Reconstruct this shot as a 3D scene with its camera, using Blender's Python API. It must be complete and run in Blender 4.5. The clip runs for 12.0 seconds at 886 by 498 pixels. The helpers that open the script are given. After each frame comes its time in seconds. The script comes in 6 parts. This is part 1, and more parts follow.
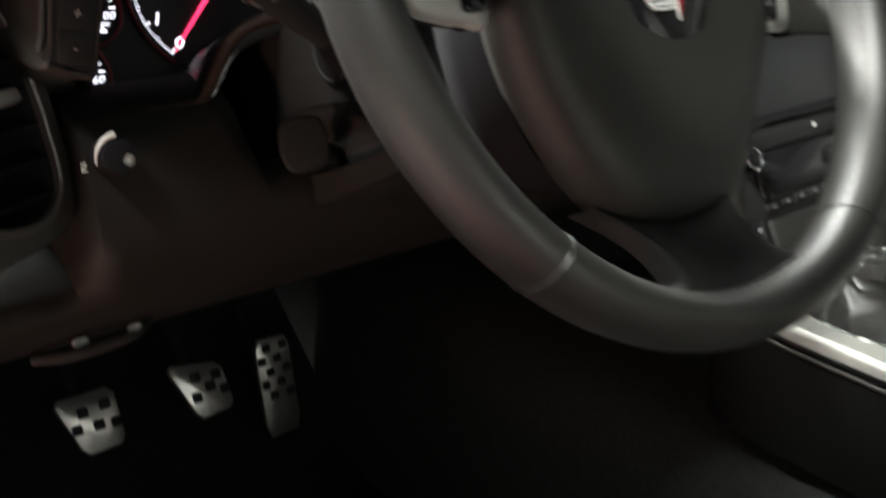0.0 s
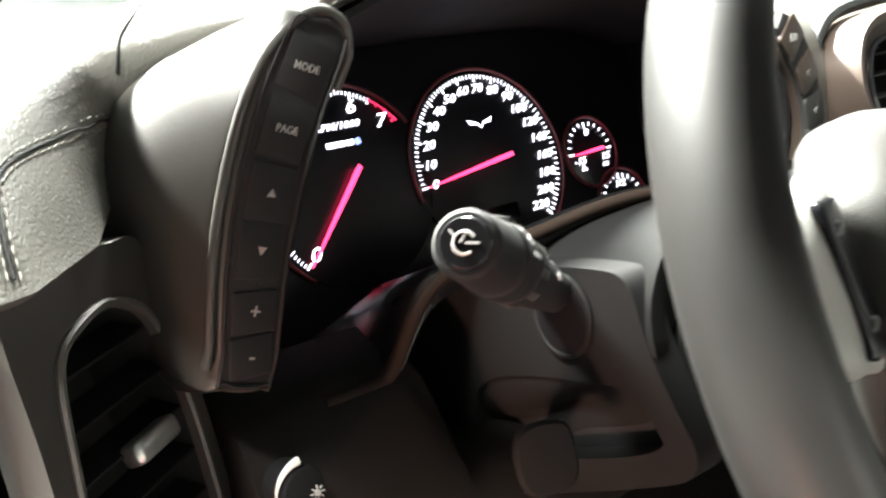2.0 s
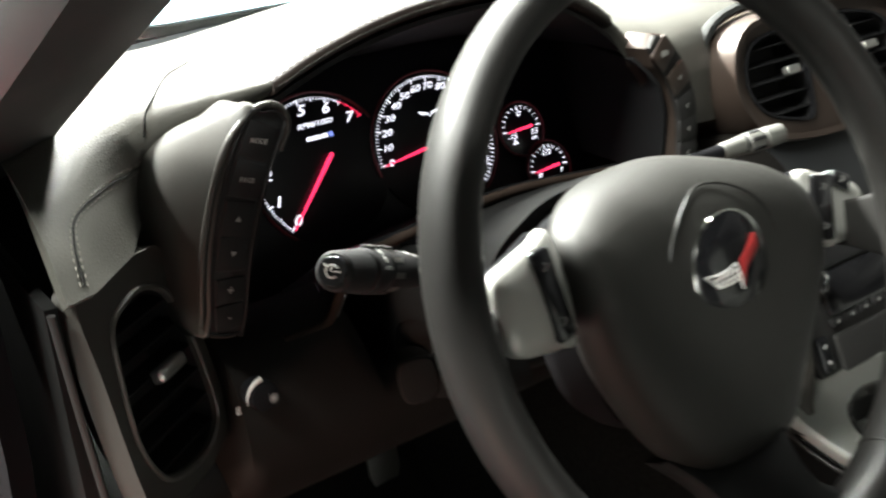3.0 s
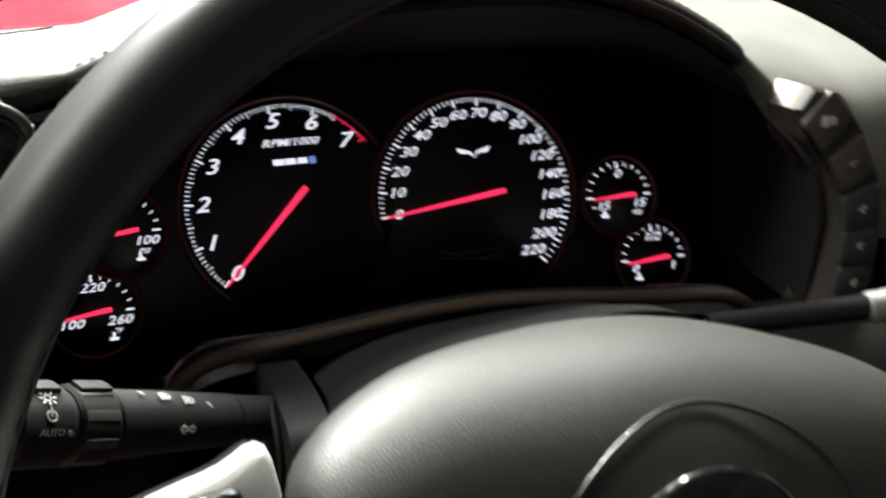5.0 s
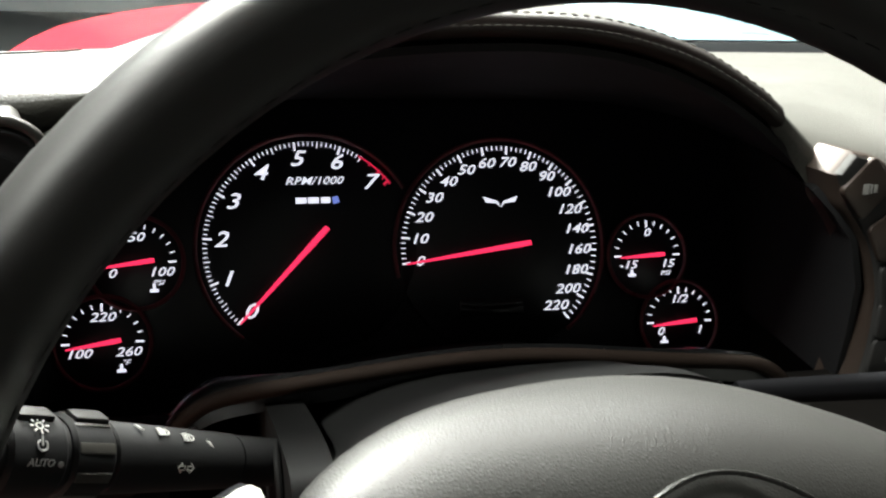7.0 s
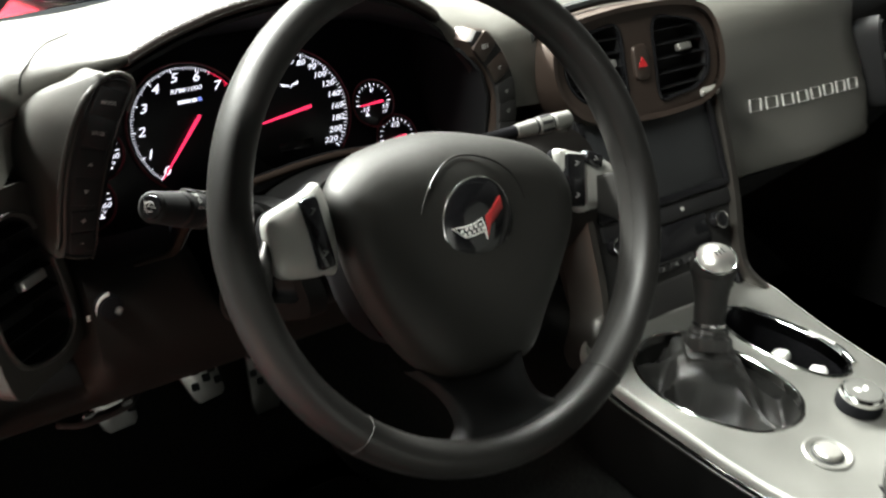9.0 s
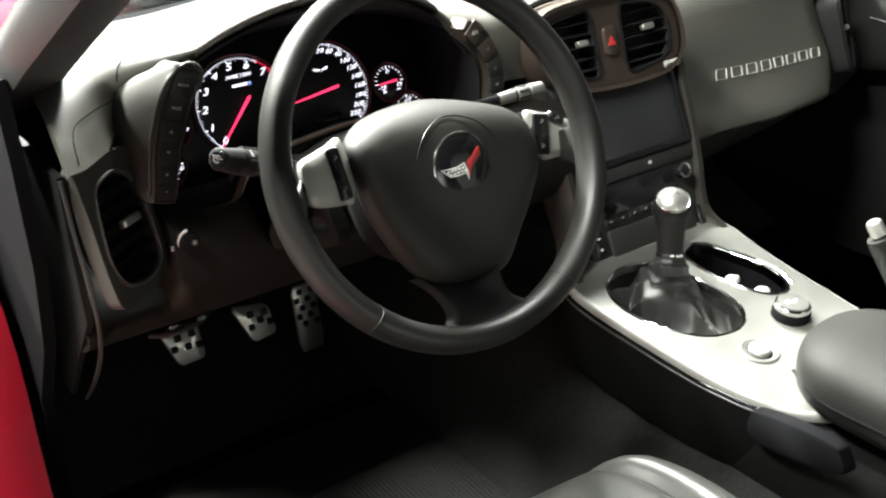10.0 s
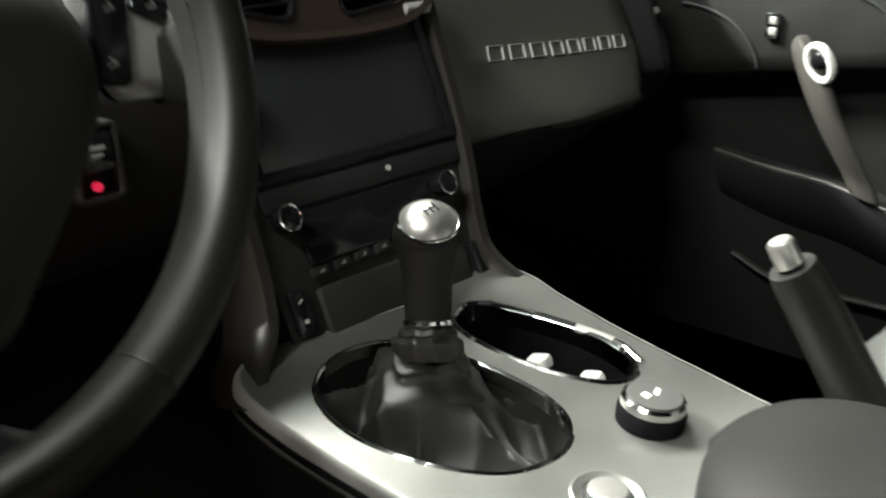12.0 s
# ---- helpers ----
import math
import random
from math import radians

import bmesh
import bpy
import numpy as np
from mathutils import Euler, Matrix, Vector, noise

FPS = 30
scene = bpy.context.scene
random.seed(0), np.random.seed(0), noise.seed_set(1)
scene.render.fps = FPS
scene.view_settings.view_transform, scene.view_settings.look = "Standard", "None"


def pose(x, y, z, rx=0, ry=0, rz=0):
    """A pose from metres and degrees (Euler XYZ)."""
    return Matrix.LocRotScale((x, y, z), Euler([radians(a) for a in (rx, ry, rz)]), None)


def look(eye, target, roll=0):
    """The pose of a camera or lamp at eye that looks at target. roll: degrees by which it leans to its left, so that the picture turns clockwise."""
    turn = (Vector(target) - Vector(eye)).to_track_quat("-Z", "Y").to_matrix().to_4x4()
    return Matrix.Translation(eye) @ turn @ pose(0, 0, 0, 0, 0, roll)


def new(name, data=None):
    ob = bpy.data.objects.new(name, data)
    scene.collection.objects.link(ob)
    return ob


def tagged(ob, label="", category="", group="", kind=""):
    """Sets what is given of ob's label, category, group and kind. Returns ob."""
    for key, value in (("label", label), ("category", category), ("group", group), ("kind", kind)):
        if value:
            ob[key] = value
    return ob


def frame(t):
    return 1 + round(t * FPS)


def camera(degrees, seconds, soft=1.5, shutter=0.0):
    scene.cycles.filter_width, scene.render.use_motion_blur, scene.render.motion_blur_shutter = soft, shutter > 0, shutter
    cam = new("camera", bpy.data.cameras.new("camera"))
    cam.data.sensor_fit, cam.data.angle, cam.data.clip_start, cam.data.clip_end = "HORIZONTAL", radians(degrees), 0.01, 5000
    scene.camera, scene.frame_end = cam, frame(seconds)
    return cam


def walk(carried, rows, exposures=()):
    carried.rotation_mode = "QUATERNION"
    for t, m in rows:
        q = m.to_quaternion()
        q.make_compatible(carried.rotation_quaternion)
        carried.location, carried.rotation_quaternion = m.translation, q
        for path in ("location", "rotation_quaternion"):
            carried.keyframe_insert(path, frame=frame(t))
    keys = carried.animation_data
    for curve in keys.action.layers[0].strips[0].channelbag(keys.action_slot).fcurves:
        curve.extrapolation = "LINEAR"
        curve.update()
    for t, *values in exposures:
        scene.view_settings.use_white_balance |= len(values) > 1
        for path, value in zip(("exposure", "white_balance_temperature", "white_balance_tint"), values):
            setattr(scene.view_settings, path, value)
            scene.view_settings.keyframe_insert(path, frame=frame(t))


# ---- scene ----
cam = camera(45.9, 12.0, soft=2.2, shutter=0.5)
PATH = [
    (0, (-0.3733, -0.6276, 0.6021), (0.2147, 0.1176, 0.2877), -1.98),
    (0.5, (-0.3601, -0.5142, 0.6018), (0.2429, 0.2395, 0.3439), -2.37),
    (1, (-0.3524, -0.4603, 0.6246), (0.2391, 0.3139, 0.3854), -4.44),
    (1.5, (-0.3553, -0.4384, 0.6493), (0.2433, 0.3248, 0.3990), -3.80),
    (2, (-0.3540, -0.4542, 0.6687), (0.2385, 0.3039, 0.3946), -3.62),
    (2.5, (-0.3700, -0.5326, 0.7263), (0.1770, 0.2292, 0.3861), -4.39),
    (3, (-0.3872, -0.6413, 0.7850), (0.1211, 0.1268, 0.3955), -4.41),
    (3.2, (-0.3864, -0.6727, 0.8020), (0.1166, 0.0914, 0.3982), -3.53),
    (4.8, (-0.1299, -0.5227, 0.7242), (0.1397, 0.3611, 0.3407), -3.47),
    (5, (-0.1215, -0.5009, 0.7332), (0.1148, 0.3453, 0.3727), -0.12),
    (5.5, (-0.1200, -0.4843, 0.7295), (0.0797, 0.4411, 0.3755), 3.14),
    (6, (-0.1189, -0.4851, 0.7301), (0.0810, 0.4394, 0.3758), 2.66),
    (6.5, (-0.1193, -0.4856, 0.7285), (0.0895, 0.4038, 0.3970), 2.91),
    (7, (-0.1184, -0.4896, 0.7253), (0.1153, 0.4302, 0.3924), 2.72),
    (7.2, (-0.1185, -0.4996, 0.7194), (0.1244, 0.4146, 0.3937), 2.56),
    (8.8, (-0.3469, -0.7697, 0.8114), (0.1481, -0.0035, 0.4017), -0.47),
    (9, (-0.3811, -0.8119, 0.8263), (0.1469, -0.0726, 0.4083), -0.76),
    (9.5, (-0.4418, -0.9065, 0.8627), (0.0832, -0.1714, 0.4339), -1.25),
    (10, (-0.4711, -1.0144, 0.8778), (0.0170, -0.2531, 0.4510), -3.59),
    (10.5, (-0.4603, -1.0015, 0.8617), (0.0349, -0.2485, 0.4284), -6.05),
    (11, (-0.4098, -0.8964, 0.8310), (0.1737, -0.2101, 0.3982), -6.44),
    (11.5, (-0.2564, -0.7831, 0.7382), (0.4163, -0.1562, 0.3426), -4.23),
    (12, (-0.1063, -0.6806, 0.6164), (0.5708, -0.0281, 0.2767), -1.09),
]
EXPOSURES = [(0.0, 0.9), (0.5, 1.55), (1.0, 2.2), (1.5, 2.3), (2.0, 1.9), (2.5, 1.0), (3.0, 0.45), (5.0, -0.4), (7.2, -0.42), (9.0, 0.05), (9.5, 0.2), (10.0, 0.65), (10.5, 0.6), (11.0, 0.2), (11.5, -0.3), (12.0, -0.5)]
walk(cam, [(t, look(eye, target, roll)) for t, eye, target, roll in PATH], EXPOSURES)

# ---- light ----
world = bpy.data.worlds.new("hall_air")
scene.world = world
world.use_nodes = True
world.node_tree.nodes["Background"].inputs[0].default_value = (0.75, 0.85, 1.0, 1)
world.node_tree.nodes["Background"].inputs[1].default_value = 0.04


def area_lamp(name, place, target, size_x, size_y, watts, colour):
    data = bpy.data.lights.new(name, "AREA")
    data.shape, data.size, data.size_y, data.energy, data.color = "RECTANGLE", size_x, size_y, watts, colour
    ob = new(name, data)
    ob.matrix_world = look(place, target)
    return ob


WARM = (0.98, 1.0, 0.93)
area_lamp("hall_lamp_front", (-0.70, 2.6, 3.38), (-0.2, 0.1, 0.6), 1.5, 0.34, 2300, WARM)
area_lamp("hall_lamp_over", (1.1, 1.7, 3.38), (0.35, 0.0, 0.3), 1.5, 0.34, 560, WARM)
area_lamp("hall_lamp_side", (-2.15, -0.4, 3.38), (-0.2, -0.2, 0.5), 1.5, 0.34, 290, WARM)
# Unseen orange lamp, inferred from warm glints; no door or fitting is modelled
orange_lamp = area_lamp("added_orange_lamp", (-0.60, -0.40, 0.33), (-0.09, -0.19, 0.46), 0.06, 0.03, 0.095, (1.0, 0.56, 0.40))
orange_lamp.data.spread = radians(50)


# ---- materials ----
def shader(name, colour, rough=0.5, metal=0.0, grain=None, bump=0.0, mottle=0.25, coat=0.0, spec=0.5, kind="NOISE", wear=0.1, speck=18):
    """A surface with a fine grain (size in 1/m) for relief and a larger mottling of colour and gloss."""
    mat = bpy.data.materials.new(name)
    mat.use_nodes = True
    nt = mat.node_tree
    b = nt.nodes["Principled BSDF"]
    b.inputs["Metallic"].default_value = metal
    b.inputs["Coat Weight"].default_value = coat
    b.inputs["Specular IOR Level"].default_value = spec
    geo = nt.nodes.new("ShaderNodeNewGeometry")
    big = nt.nodes.new("ShaderNodeTexNoise")
    big.inputs["Scale"].default_value, big.inputs["Detail"].default_value = speck, 6
    nt.links.new(geo.outputs["Position"], big.inputs["Vector"])
    mix = nt.nodes.new("ShaderNodeMix")
    mix.data_type = "RGBA"
    dark = tuple(c * (1 - mottle) for c in colour)
    light = tuple(min(1, c * (1 + mottle)) for c in colour)
    mix.inputs[6].default_value, mix.inputs[7].default_value = (*dark, 1), (*light, 1)
    nt.links.new(big.outputs["Fac"], mix.inputs[0])
    nt.links.new(mix.outputs[2], b.inputs["Base Color"])
    ramp = nt.nodes.new("ShaderNodeMapRange")
    ramp.inputs["To Min"].default_value, ramp.inputs["To Max"].default_value = max(0.02, rough - wear), min(1, rough + wear)
    nt.links.new(big.outputs["Fac"], ramp.inputs["Value"])
    nt.links.new(ramp.outputs["Result"], b.inputs["Roughness"])
    if grain:
        if kind == "VORONOI":
            fine = nt.nodes.new("ShaderNodeTexVoronoi")
            fine.feature = "DISTANCE_TO_EDGE"
            out = fine.outputs["Distance"]
        elif kind == "WAVE":
            fine = nt.nodes.new("ShaderNodeTexWave")
            fine.bands_direction = "DIAGONAL"
            out = fine.outputs["Fac"]
        else:
            fine = nt.nodes.new("ShaderNodeTexNoise")
            fine.inputs["Detail"].default_value = 4
            out = fine.outputs["Fac"]
        fine.inputs["Scale"].default_value = grain
        nt.links.new(geo.outputs["Position"], fine.inputs["Vector"])
        bm_node = nt.nodes.new("ShaderNodeBump")
        bm_node.inputs["Strength"].default_value, bm_node.inputs["Distance"].default_value = bump * 0.5, 0.0004
        nt.links.new(out, bm_node.inputs["Height"])
        nt.links.new(bm_node.outputs["Normal"], b.inputs["Normal"])
    return mat


def glow(name, colour, strength):
    mat = bpy.data.materials.new(name)
    mat.use_nodes = True
    b = mat.node_tree.nodes["Principled BSDF"]
    b.inputs["Base Color"].default_value = (*[c * 0.3 for c in colour], 1)
    b.inputs["Emission Color"].default_value = (*colour, 1)
    b.inputs["Emission Strength"].default_value = strength
    return mat


LEATHER = shader("black_leather", (0.012, 0.0118, 0.0110), 0.38, grain=560, bump=1.3, kind="VORONOI", mottle=0.25, spec=0.28)
PAD = shader("dash_leather", (0.070, 0.068, 0.060), 0.46, grain=520, bump=1.5, kind="VORONOI", mottle=0.15)
BOOT = shader("boot_leather", (0.026, 0.0258, 0.0243), 0.44, grain=900, bump=0.6, kind="VORONOI", mottle=0.35, spec=0.75)
KNOBLEATHER = shader("smooth_knob_leather", (0.013, 0.013, 0.0125), 0.55, grain=900, bump=0.35, kind="VORONOI", mottle=0.25, spec=0.25)
SHROUD = shader("matt_black_shroud", (0.0075, 0.0075, 0.0075), 0.62, grain=900, bump=0.3, spec=0.13)
COWL = shader("satin_black_cowl", (0.006, 0.006, 0.0065), 0.27, grain=900, bump=0.1, spec=0.5)
BADGE = shader("dull_silver_badge", (0.34, 0.34, 0.32), 0.5, metal=0.0, mottle=0.1)
AIRBAG = shader("grained_airbag_plastic", (0.0150, 0.0147, 0.0132), 0.50, grain=950, bump=0.75, kind="VORONOI", mottle=0.2, spec=0.30)
ARMREST = shader("armrest_leather", (0.0120, 0.0122, 0.0112), 0.60, grain=800, bump=0.5, kind="VORONOI", mottle=0.2, spec=0.12)
DOORGREY = shader("door_grey_leather", (0.0065, 0.0064, 0.0060), 0.46, grain=900, bump=0.4, mottle=0.15)
SEATLEATHER = shader("seat_leather", (0.044, 0.045, 0.042), 0.36, grain=700, bump=0.25, kind="VORONOI", mottle=0.2, spec=0.5)
RIM = shader("rim_leather", (0.0102, 0.0098, 0.0092), 0.46, spec=0.32, grain=700, bump=0.10, kind="VORONOI", mottle=0.25)
PLASTIC = shader("soft_black_plastic", (0.020, 0.0195, 0.019), 0.62, spec=0.28, grain=900, bump=0.25)
DARK = shader("dark_plastic", (0.012, 0.012, 0.0125), 0.72, spec=0.22, grain=800, bump=0.2)
PODBODY = shader("dark_satin_pod", (0.030, 0.0285, 0.025), 0.42, grain=800, bump=0.25, mottle=0.15, spec=0.4)
# The slight brown stands in for orange light on black plastic
KNEE = shader("orange_tinted_knee_plastic", (0.0082, 0.0072, 0.0066), 0.62, grain=800, bump=0.3, mottle=0.2, spec=0.12)
SLAT = shader("black_vent_slat", (0.0055, 0.0055, 0.0060), 0.65, grain=800, bump=0.1, spec=0.15)
TRIMGREY = shader("dark_satin_stack_trim", (0.040, 0.037, 0.033), 0.34, metal=0.5, grain=900, bump=0.06, mottle=0.12)
PODGREY = shader("grey_satin_plastic", (0.052, 0.049, 0.043), 0.38, grain=900, bump=0.12, mottle=0.12)
GLOSS = shader("gloss_black", (0.008, 0.008, 0.009), 0.12, mottle=0.2, wear=0.05)
BRONZE = shader("bronze_satin_trim", (0.050, 0.036, 0.029), 0.40, metal=0.35, grain=700, bump=0.05)
SILVER = shader("silver_paint", (0.38, 0.38, 0.355), 0.38, metal=0.25, grain=1500, bump=0.06, mottle=0.08)
WEAVE = shader("satin_metal_weave", (0.24, 0.24, 0.224), 0.34, metal=0.7, grain=230, bump=0.22, kind="WAVE", mottle=0.18)
CHROME = shader("chrome", (0.72, 0.72, 0.70), 0.09, metal=1.0, mottle=0.06, wear=0.05)
BRUSHED = shader("brushed_aluminium", (0.62, 0.61, 0.58), 0.32, metal=0.9, grain=500, bump=0.12, mottle=0.15)
CARPET = shader("black_carpet", (0.032, 0.032, 0.031), 0.95, grain=650, bump=1.0, mottle=0.8, speck=300)
TUNNEL = shader("grey_tunnel_carpet", (0.034, 0.035, 0.033), 0.95, grain=480, bump=1.0, mottle=0.85, speck=240)
RUBBER = shader("black_rubber", (0.012, 0.014, 0.014), 0.7, grain=600, bump=0.3)
BROWNLIP = shader("brown_satin_lip", (0.019, 0.0125, 0.0095), 0.75, grain=900, bump=0.1, mottle=0.15, spec=0.12)
LIPTRIM = shader("dark_satin_lip", (0.030, 0.0275, 0.024), 0.42, grain=900, bump=0.1, mottle=0.15)
BLACKHOLE = shader("matt_black_recess", (0.008, 0.008, 0.0088), 0.7, grain=800, bump=0.1, spec=0.25)
FACE = shader("gauge_face", (0.006, 0.006, 0.009), 0.35, mottle=0.1)
REDPAINT = shader("red_car_paint", (0.46, 0.016, 0.035), 0.25, mottle=0.06, coat=0.35, spec=0.25, wear=0.05)
MATT = shader("matt_rubber", (0.007, 0.007, 0.008), 0.95, spec=0.04, grain=600, bump=0.2, wear=0.04)
REDPLASTIC = shader("red_plastic", (0.55, 0.02, 0.025), 0.4, mottle=0.1)
THREAD = shader("grey_thread", (0.17, 0.16, 0.14), 0.8, mottle=0.2)
DIMTHREAD = shader("dim_grey_thread", (0.085, 0.082, 0.072), 0.8, mottle=0.2)
PRINT = shader("white_print", (0.42, 0.42, 0.40), 0.6, mottle=0.05)
MARKGREY = shader("grey_print", (0.22, 0.22, 0.21), 0.6, mottle=0.05)
FLAGWHITE = shader("enamel_white", (0.75, 0.75, 0.72), 0.25, mottle=0.06)
FLAGRED = shader("enamel_red", (0.26, 0.022, 0.022), 0.25, mottle=0.1)
BLUECOVER = shader("blue_engine_cover", (0.36, 0.56, 0.66), 0.3, mottle=0.2, coat=0.6)
DIALGREY = shader("grey_dial_plastic", (0.085, 0.085, 0.080), 0.34, metal=0.3, grain=900, bump=0.06, mottle=0.15)
# Overhead light on the wiper stalk is put into this pale grey
TOPLIT = shader("toplit_grey_stalk", (0.085, 0.085, 0.078), 0.42, grain=900, bump=0.15, mottle=0.45, speck=90)
BROWN = shader("brown_leather_band", (0.016, 0.0105, 0.0085), 0.5, grain=900, bump=0.3, kind="VORONOI", mottle=0.2)
# Wall and floor tones kept dark to cut bounced light
WALL = shader("low_bounce_wall", (0.065, 0.065, 0.065), 0.8, grain=40, bump=0.1, mottle=0.06)
# Unseen reflector: a white wall for the bonnet to mirror
WHITEWALL = shader("bonnet_reflector_wall", (0.60, 0.63, 0.67), 0.7, grain=40, bump=0.1, mottle=0.05)
CONCRETE = shader("low_bounce_floor", (0.07, 0.07, 0.07), 0.8, grain=60, bump=0.1, mottle=0.15)
LIT = glow("backlit_white", (0.86, 0.88, 1.0), 1.5)
LITBLUE = glow("backlit_blue", (0.25, 0.35, 1.0), 0.9)
LITRED = glow("backlit_red", (1.0, 0.03, 0.10), 0.8)
NEEDLE = glow("lit_needle", (1.0, 0.035, 0.12), 1.7)
RINGRED = shader("dark_red_ring", (0.16, 0.03, 0.04), 0.3, mottle=0.2)
LAMP = glow("lamp_panel", (1.0, 0.96, 0.85), 2.0)

# The screen's black is raised to stand in for a haze of glare
SCREEN = shader("glare_tinted_screen", (0.016, 0.017, 0.018), 0.36, mottle=0.5, spec=0.6, speck=8)
GLASS = bpy.data.materials.new("windscreen_glass")
GLASS.use_nodes = True
_nt = GLASS.node_tree
_mix, _tr, _gl = (_nt.nodes.new("ShaderNode" + k) for k in ("MixShader", "BsdfTransparent", "BsdfGlossy"))
_tr.inputs["Color"].default_value = (0.92, 0.96, 0.95, 1)
_gl.inputs["Roughness"].default_value = 0.02
_mix.inputs[0].default_value = 0.05
_nt.links.new(_tr.outputs[0], _mix.inputs[1])
_nt.links.new(_gl.outputs[0], _mix.inputs[2])
_nt.links.new(_mix.outputs[0], _nt.nodes["Material Output"].inputs["Surface"])


# ---- mesh helpers ----
def V(*a):
    return Vector(a)


def axes(origin, x_dir, y_dir):
    """A pose whose x and y lie along the two ways given; z stands out of them."""
    x = Vector(x_dir).normalized()
    z = x.cross(Vector(y_dir)).normalized()
    y = z.cross(x)
    m = Matrix((x, y, z)).transposed().to_4x4()
    m.translation = origin
    return m


def finish(bm, angle=38, flip=True):
    if flip:
        bmesh.ops.recalc_face_normals(bm, faces=bm.faces)
    for f in bm.faces:
        f.smooth = True
    for e in bm.edges:
        e.smooth = not (len(e.link_faces) == 2 and e.calc_face_angle(0) > radians(angle))
    return bm


def thing(name, label, category, group="", kind="", at=(0, 0, 0)):
    ob = new(name)
    ob.empty_display_size = 0.02
    ob.location = at
    return tagged(ob, label, category, group, kind)


def place(ob, parent):
    """Hang ob on its parent so that its mesh, made in world places, stays put."""
    if parent is not None:
        bpy.context.view_layer.update()
        ob.parent = parent
        ob.matrix_parent_inverse = parent.matrix_world.inverted()
    return ob


def part(name, bm, material, parent=None, label="", m=None, angle=38, kind=""):
    finish(bm, angle)
    if m is not None:
        bm.transform(m)
    me = bpy.data.meshes.new(name)
    bm.to_mesh(me)
    bm.free()
    me.materials.append(material)
    ob = new(name, me)
    if label or kind:
        tagged(ob, label, kind=kind)
    return place(ob, parent)


def solo(name, bm, material, label, category, m=None, group="", kind="", angle=38):
    ob = part(name, bm, material, None, "", m, angle)
    return tagged(ob, label, category, group, kind)


def loop(points, n=48):
    """A smooth closed curve through a few points (2D or 3D)."""
    pts = [Vector(p) for p in points]
    k, out = len(pts), []
    for i in range(n):
        s = i * k / n
        j, t = int(s), s - int(s)
        a, b, c, d = (pts[(j + q) % k] for q in (-1, 0, 1, 2))
        out.append(0.5 * ((2 * b) + (c - a) * t + (2 * a - 5 * b + 4 * c - d) * t * t + (3 * b - a - 3 * c + d) * t ** 3))
    return out


def curve(points, n=24):
    """A smooth open curve through a few points."""
    pts = [Vector(p) for p in points]
    pts = [2 * pts[0] - pts[1]] + pts + [2 * pts[-1] - pts[-2]]
    k, out = len(pts) - 3, []
    for i in range(n + 1):
        s = min(i * k / n, k - 1e-6)
        j, t = int(s), s - int(s)
        a, b, c, d = pts[j:j + 4]
        out.append(0.5 * ((2 * b) + (c - a) * t + (2 * a - 5 * b + 4 * c - d) * t * t + (3 * b - a - 3 * c + d) * t ** 3))
    return out


def rounded(w, h, r, n=5, cx=0, cy=0):
    """The outline of a rectangle with round corners."""
    out = []
    for sx, sy, a0 in ((1, 1, 0), (-1, 1, 90), (-1, -1, 180), (1, -1, 270)):
        for i in range(n + 1):
            a = radians(a0 + 90 * i / n)
            out.append(V(cx + sx * (w / 2 - r) + r * math.cos(a), cy + sy * (h / 2 - r) + r * math.sin(a)))
    return out


def circle(r, n=32, cx=0, cy=0, ry=None):
    return [V(cx + r * math.cos(2 * math.pi * i / n), cy + (ry or r) * math.sin(2 * math.pi * i / n)) for i in range(n)]


def skin(rings, closed=True, caps=(True, True)):
    """Faces between rows of places; each row may be a closed ring."""
    bm = bmesh.new()
    rows = [[bm.verts.new(p if len(p) == 3 else (p[0], p[1], 0)) for p in ring] for ring in rings]
    for a, b in zip(rows, rows[1:]):
        n = len(a)
        for i in range(n if closed else n - 1):
            bm.faces.new((a[i], a[(i + 1) % n], b[(i + 1) % n], b[i]))
    if closed and caps[0]:
        bm.faces.new(rows[0][::-1])
    if closed and caps[1]:
        bm.faces.new(rows[-1])
    return bm


def sheet(rows, thick=0.004):
    """An open surface with a thickness."""
    bm = skin(rows, closed=False)
    bmesh.ops.recalc_face_normals(bm, faces=bm.faces)
    bmesh.ops.solidify(bm, geom=bm.faces[:], thickness=thick)
    return bm


def puff(outline, layers):
    """A body built of an outline shrunk about its middle: layers of (scale, height)."""
    mid = sum((Vector(p).to_2d() for p in outline), Vector((0, 0))) / len(outline)
    return skin([[(mid.x + (p[0] - mid.x) * s, mid.y + (p[1] - mid.y) * s, z) for p in outline] for s, z in layers])


def inset_ring(outline, d):
    """The outline moved inwards by d."""
    n, out = len(outline), []
    pts = [Vector((p[0], p[1])) for p in outline]
    area = sum(pts[i].x * pts[(i + 1) % n].y - pts[(i + 1) % n].x * pts[i].y for i in range(n))
    for i in range(n):
        t = (pts[(i + 1) % n] - pts[i - 1]).normalized()
        nrm = V(-t.y, t.x) if area > 0 else V(t.y, -t.x)
        out.append(pts[i] + nrm * d)
    return out


def slab(outline, depth, bevel=0.001, top=0.0):
    """A flat body with a rounded front edge: front at z = top."""
    return skin([[(p[0], p[1], z) for p in ring] for ring, z in
                 ((outline, top - depth), (outline, top - bevel), (inset_ring(outline, bevel * 0.4), top - bevel * 0.35), (inset_ring(outline, bevel), top))])


